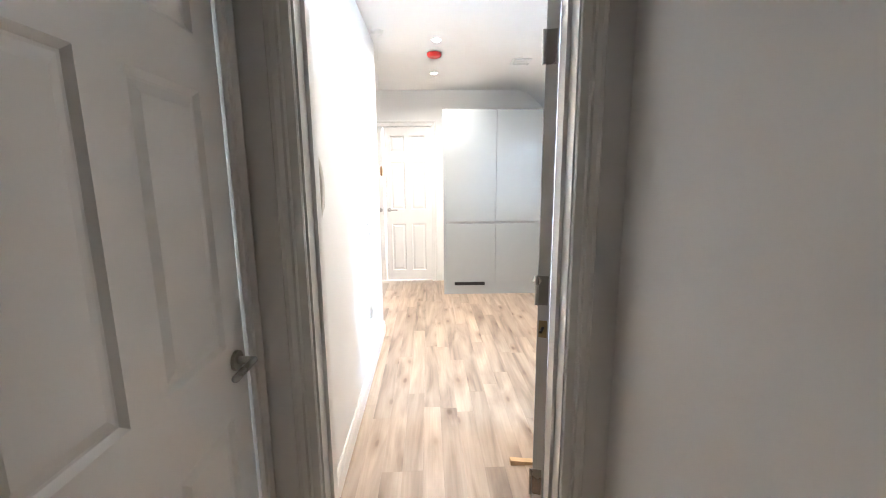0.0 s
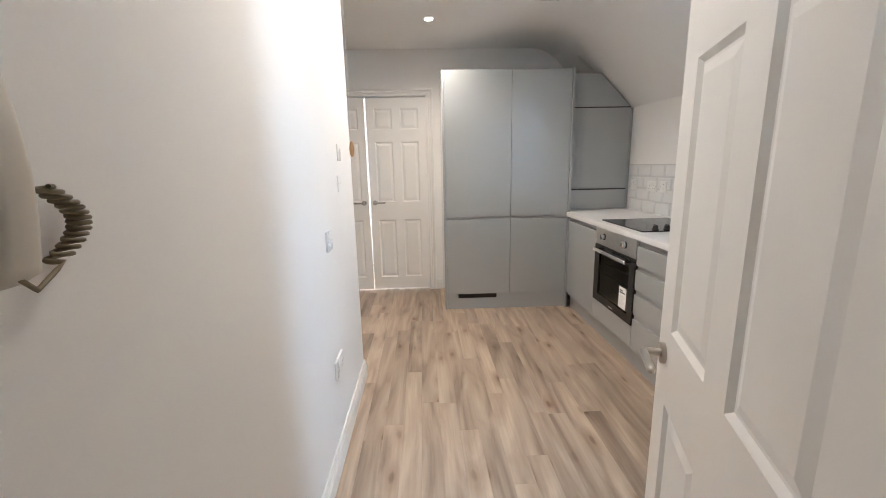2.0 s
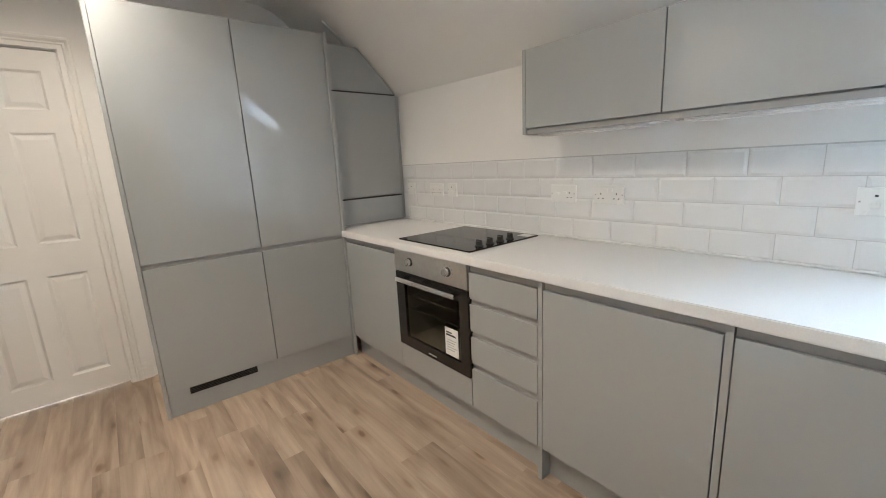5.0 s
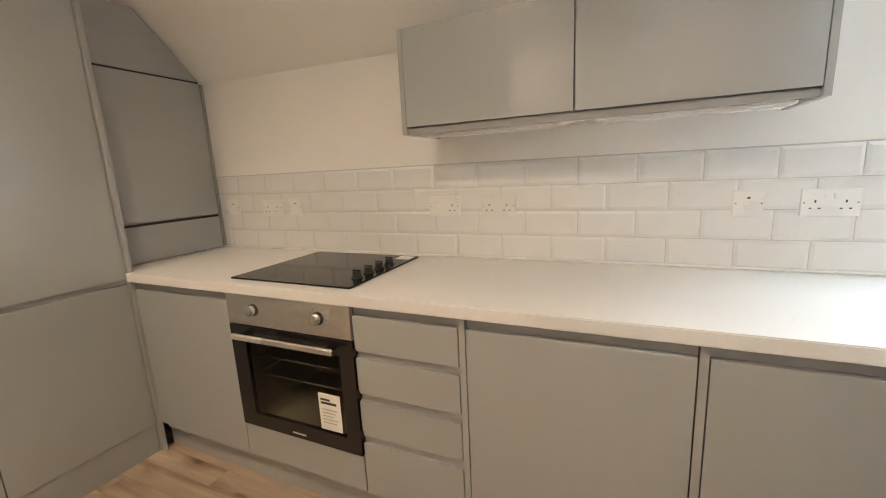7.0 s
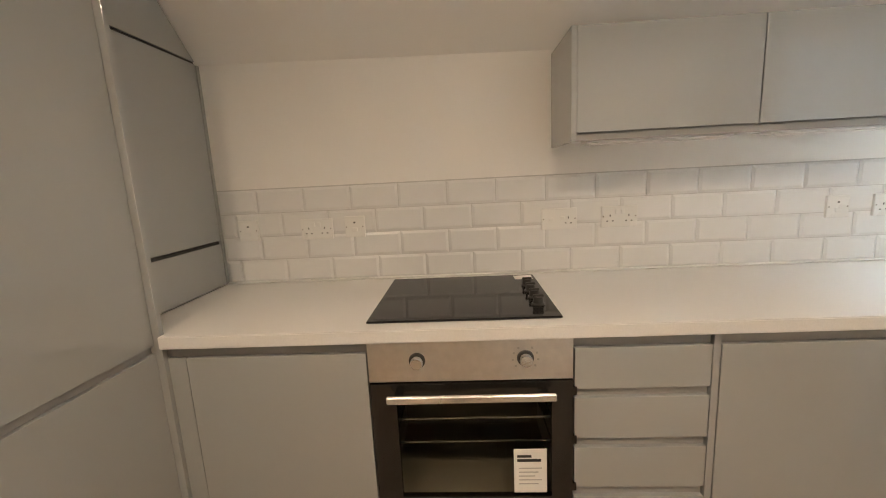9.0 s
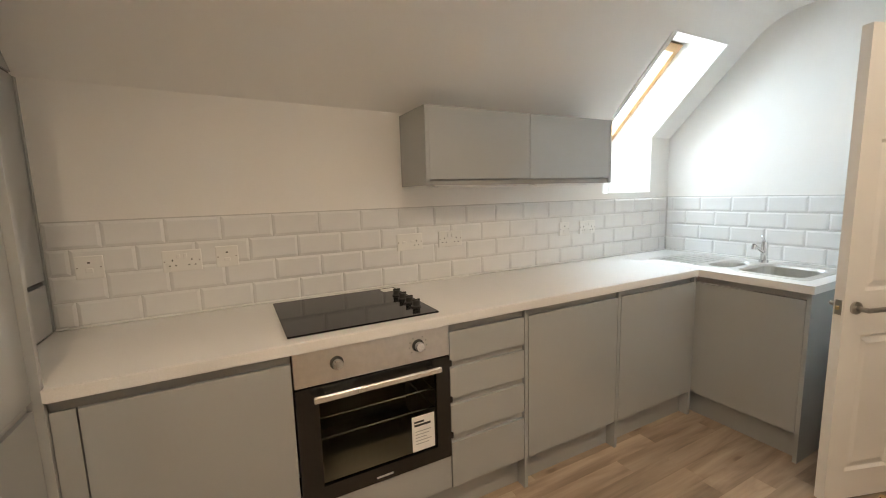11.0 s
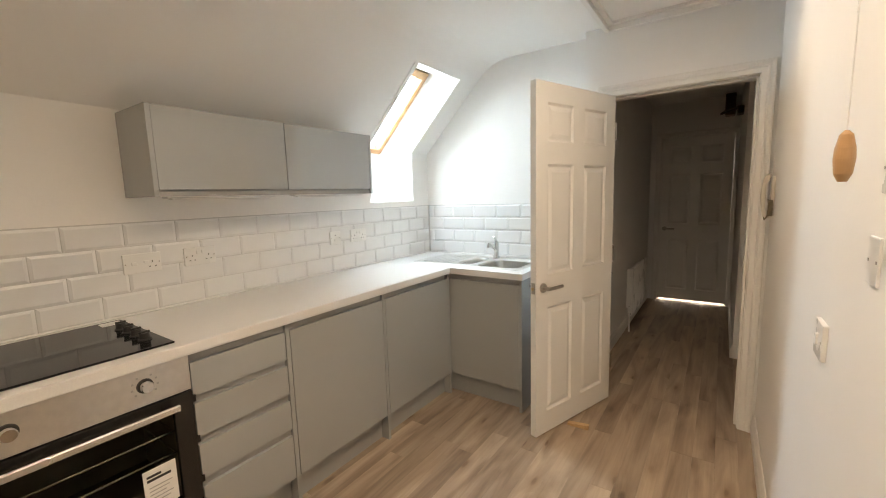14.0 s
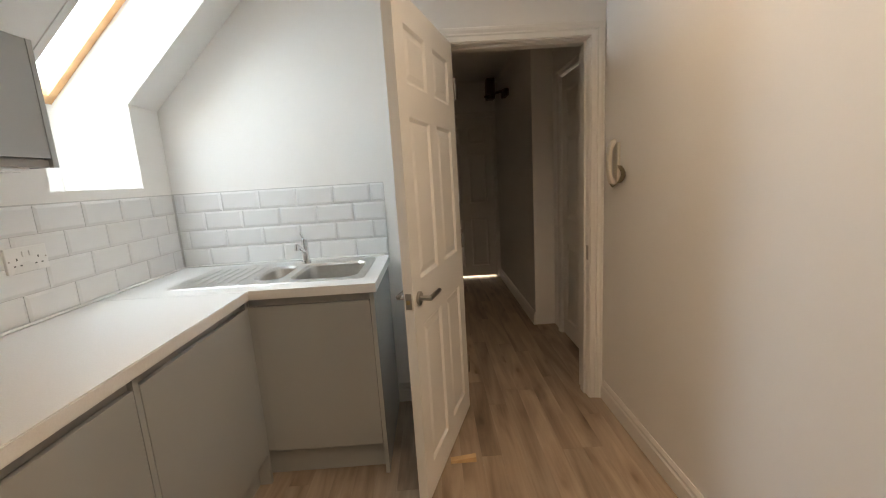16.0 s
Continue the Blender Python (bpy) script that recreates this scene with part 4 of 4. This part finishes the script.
GL = math.hypot(GX0 - GX1, GZ1 - GZ0)
bar("frame", 0.0, GL, WIN_Y0 + 0.003, WIN_Y0 + 0.045, -0.035, 0.03, PINE)
bar("frame", 0.0, GL, WIN_Y1 - 0.045, WIN_Y1 - 0.003, -0.035, 0.03, PINE)
bar("frame", GL - 0.055, GL, WIN_Y0 + 0.0455, WIN_Y1 - 0.0455, -0.035, 0.03, PINE)
bar("frame", 0.0, 0.045, WIN_Y0 + 0.0455, WIN_Y1 - 0.0455, -0.035, 0.03, PINE)
gp = bar("pane", 0.04, GL - 0.05, WIN_Y0 + 0.04, WIN_Y1 - 0.04, 0.0, 0.006, PANE)
gp.visible_shadow = False

# ---- hall things ----
r = thing("radiator", pose(HALL_E, -0.43, 0), "white ribbed panel radiator on the hall wall", "radiator")
box("panel", (-0.075, -0.35, 0.15), (-0.055, 0.35, 0.63), PLASTIC, r, 0.004)
boxes("rib", [((-0.082, -0.335 + 0.048 * i, 0.17), (-0.074, -0.310 + 0.048 * i, 0.61)) for i in range(14)], PLASTIC, r, 0.004)
box("fins", (-0.055, -0.33, 0.17), (-0.035, 0.33, 0.61), PLASTIC, r)
boxes("brackets", [((-0.036, -0.25, 0.2), (0.0, -0.22, 0.6)), ((-0.036, 0.22, 0.2), (0.0, 0.25, 0.6))], PLASTIC, r)
rods("valve", [((-0.055, 0.345, 0.17), (-0.055, 0.40, 0.17), 0.012), ((-0.055, 0.39, 0.0), (-0.055, 0.39, 0.19), 0.0075), ((-0.055, 0.39, 0.19), (-0.055, 0.39, 0.25), 0.02, 0.017)], PLASTIC, r)
k = thing("door_closer", pose(JOG, -0.75, 2.12), "dark metal overhead door closer on the hall wall", "door closer")
box("body", (0.0, -0.06, -0.04), (0.05, 0.12, 0.03), COPPER, k, 0.008, 2)
rods("arm", [((0.03, 0.0, 0.03), (0.18, -0.30, 0.03), 0.012), ((0.18, -0.30, 0.03), (0.10, -0.42, 0.10), 0.012)], COPPER, k)
box("bracket", (0.06, -0.50, 0.02), (0.15, -0.36, 0.24), COPPER, k, 0.01, 2)

wg = prism("door_wedge", [(0.545, 0.0), (0.665, 0.0), (0.665, 0.012), (0.545, 0.026)], 1, 1.872, 1.90, WEDGE)
tagged(wg, "small raw pine wedge on the floor by the door", "door wedge")


# ---- wall tiles ----
def tile_mesh(w, hh):
    """A bevelled metro tile lying in the y-z plane, its face towards -x."""
    bm = bmesh.new()
    w, hh, d, e = w - 0.0022, hh - 0.0022, 0.0076, 0.011
    a = [bm.verts.new((0, y, z)) for y, z in ((-w / 2, -hh / 2), (w / 2, -hh / 2), (w / 2, hh / 2), (-w / 2, hh / 2))]
    b = [bm.verts.new((-d * 0.45, v.co.y, v.co.z)) for v in a]
    ee = min(e, w * 0.3)
    c = [bm.verts.new((-d, v.co.y - math.copysign(ee, v.co.y), v.co.z - math.copysign(e, v.co.z))) for v in a]
    for p, q in ((a, b), (b, c)):
        for i in range(4):
            bm.faces.new((p[i], p[(i + 1) % 4], q[(i + 1) % 4], q[i]))
    bm.faces.new(c)
    bmesh.ops.recalc_face_normals(bm, faces=bm.faces)
    me = bpy.data.meshes.new("tile")
    bm.to_mesh(me)
    bm.free()
    me.materials.append(TILE)
    return me


TH, TW, T0 = 0.1005, 0.203, WT_T + 0.003
tile_meshes = {}


def tile_row(parent, start, stop, joint, z, place):
    """Tiles along one course between start and stop, with a joint at the given mark."""
    u = joint - math.ceil((joint - start) / TW) * TW
    while u < stop - 0.004:
        a, b = max(u, start), min(u + TW, stop)
        if b - a > 0.012:
            key = round(b - a, 3)
            if key not in tile_meshes:
                tile_meshes[key] = tile_mesh(key, TH)
            t = new("tile", tile_meshes[key])
            t.parent = parent
            t.matrix_local = place((a + b) / 2, z)
        u += TW


tiles_e = struct(box("splashback_east", (EAST - 0.0025, SOUTH + 0.001, T0), (EAST + 0.003, 4.92, T0 + 4 * TH + 0.004), GROUT), "white bevelled brick-bond wall tiles above the worktop")
tiles_s = struct(box("splashback_south", (0.935, SOUTH - 0.003, T0), (EAST - 0.003, SOUTH + 0.0025, T0 + 4 * TH + 0.004), GROUT), "white bevelled brick-bond wall tiles behind the sink")
for rrow in range(4):
    zc = T0 + (rrow + 0.5) * TH
    odd = rrow % 2
    tile_row(tiles_e, SOUTH + 0.010, 4.918, 3.127 - (0.1015 if not odd else 0.0), zc,
             lambda s, z: pose(EAST - 0.002, s, z, random.uniform(-0.15, 0.15), random.uniform(-0.2, 0.2), random.uniform(-0.2, 0.2)))
    tile_row(tiles_s, 0.935, EAST - 0.012, 1.824 - (0.1015 if not odd else 0.0), zc,
             lambda s, z: pose(s, SOUTH + 0.002, z, random.uniform(-0.15, 0.15), random.uniform(-0.15, 0.15), -90 + random.uniform(-0.2, 0.2)))

# ---- floor planks ----
floor = bpy.data.objects["floor"]
PWID = 0.098


def plank_mesh(w, ln):
    bm = bmesh.new()
    add_box(bm, (-w / 2 + 0.00015, -ln / 2 + 0.00015, -0.0055), (w / 2 - 0.00015, ln / 2 - 0.00015, 0.0), 0.0004)
    me = bpy.data.meshes.new("plank")
    bm.to_mesh(me)
    bm.free()
    me.materials.append(FLOOR)
    return me


plank_meshes = {}
col = 0
x = -1.15
while x < 1.60:
    y = -2.35 - random.uniform(0, 0.9)
    lim0, lim1 = (-2.35, 6.3)
    while y < lim1:
        ln = random.choice((0.7, 0.9, 1.1, 1.25))
        a, b = max(y, lim0), min(y + ln, lim1)
        if b - a > 0.05:
            key = round(b - a, 2)
            if key not in plank_meshes:
                plank_meshes[key] = plank_mesh(PWID, key)
            p = new("plank", plank_meshes[key])
            p.parent = floor
            p.location = (x + PWID / 2, (a + b) / 2, 0)
        y += ln
    x += PWID
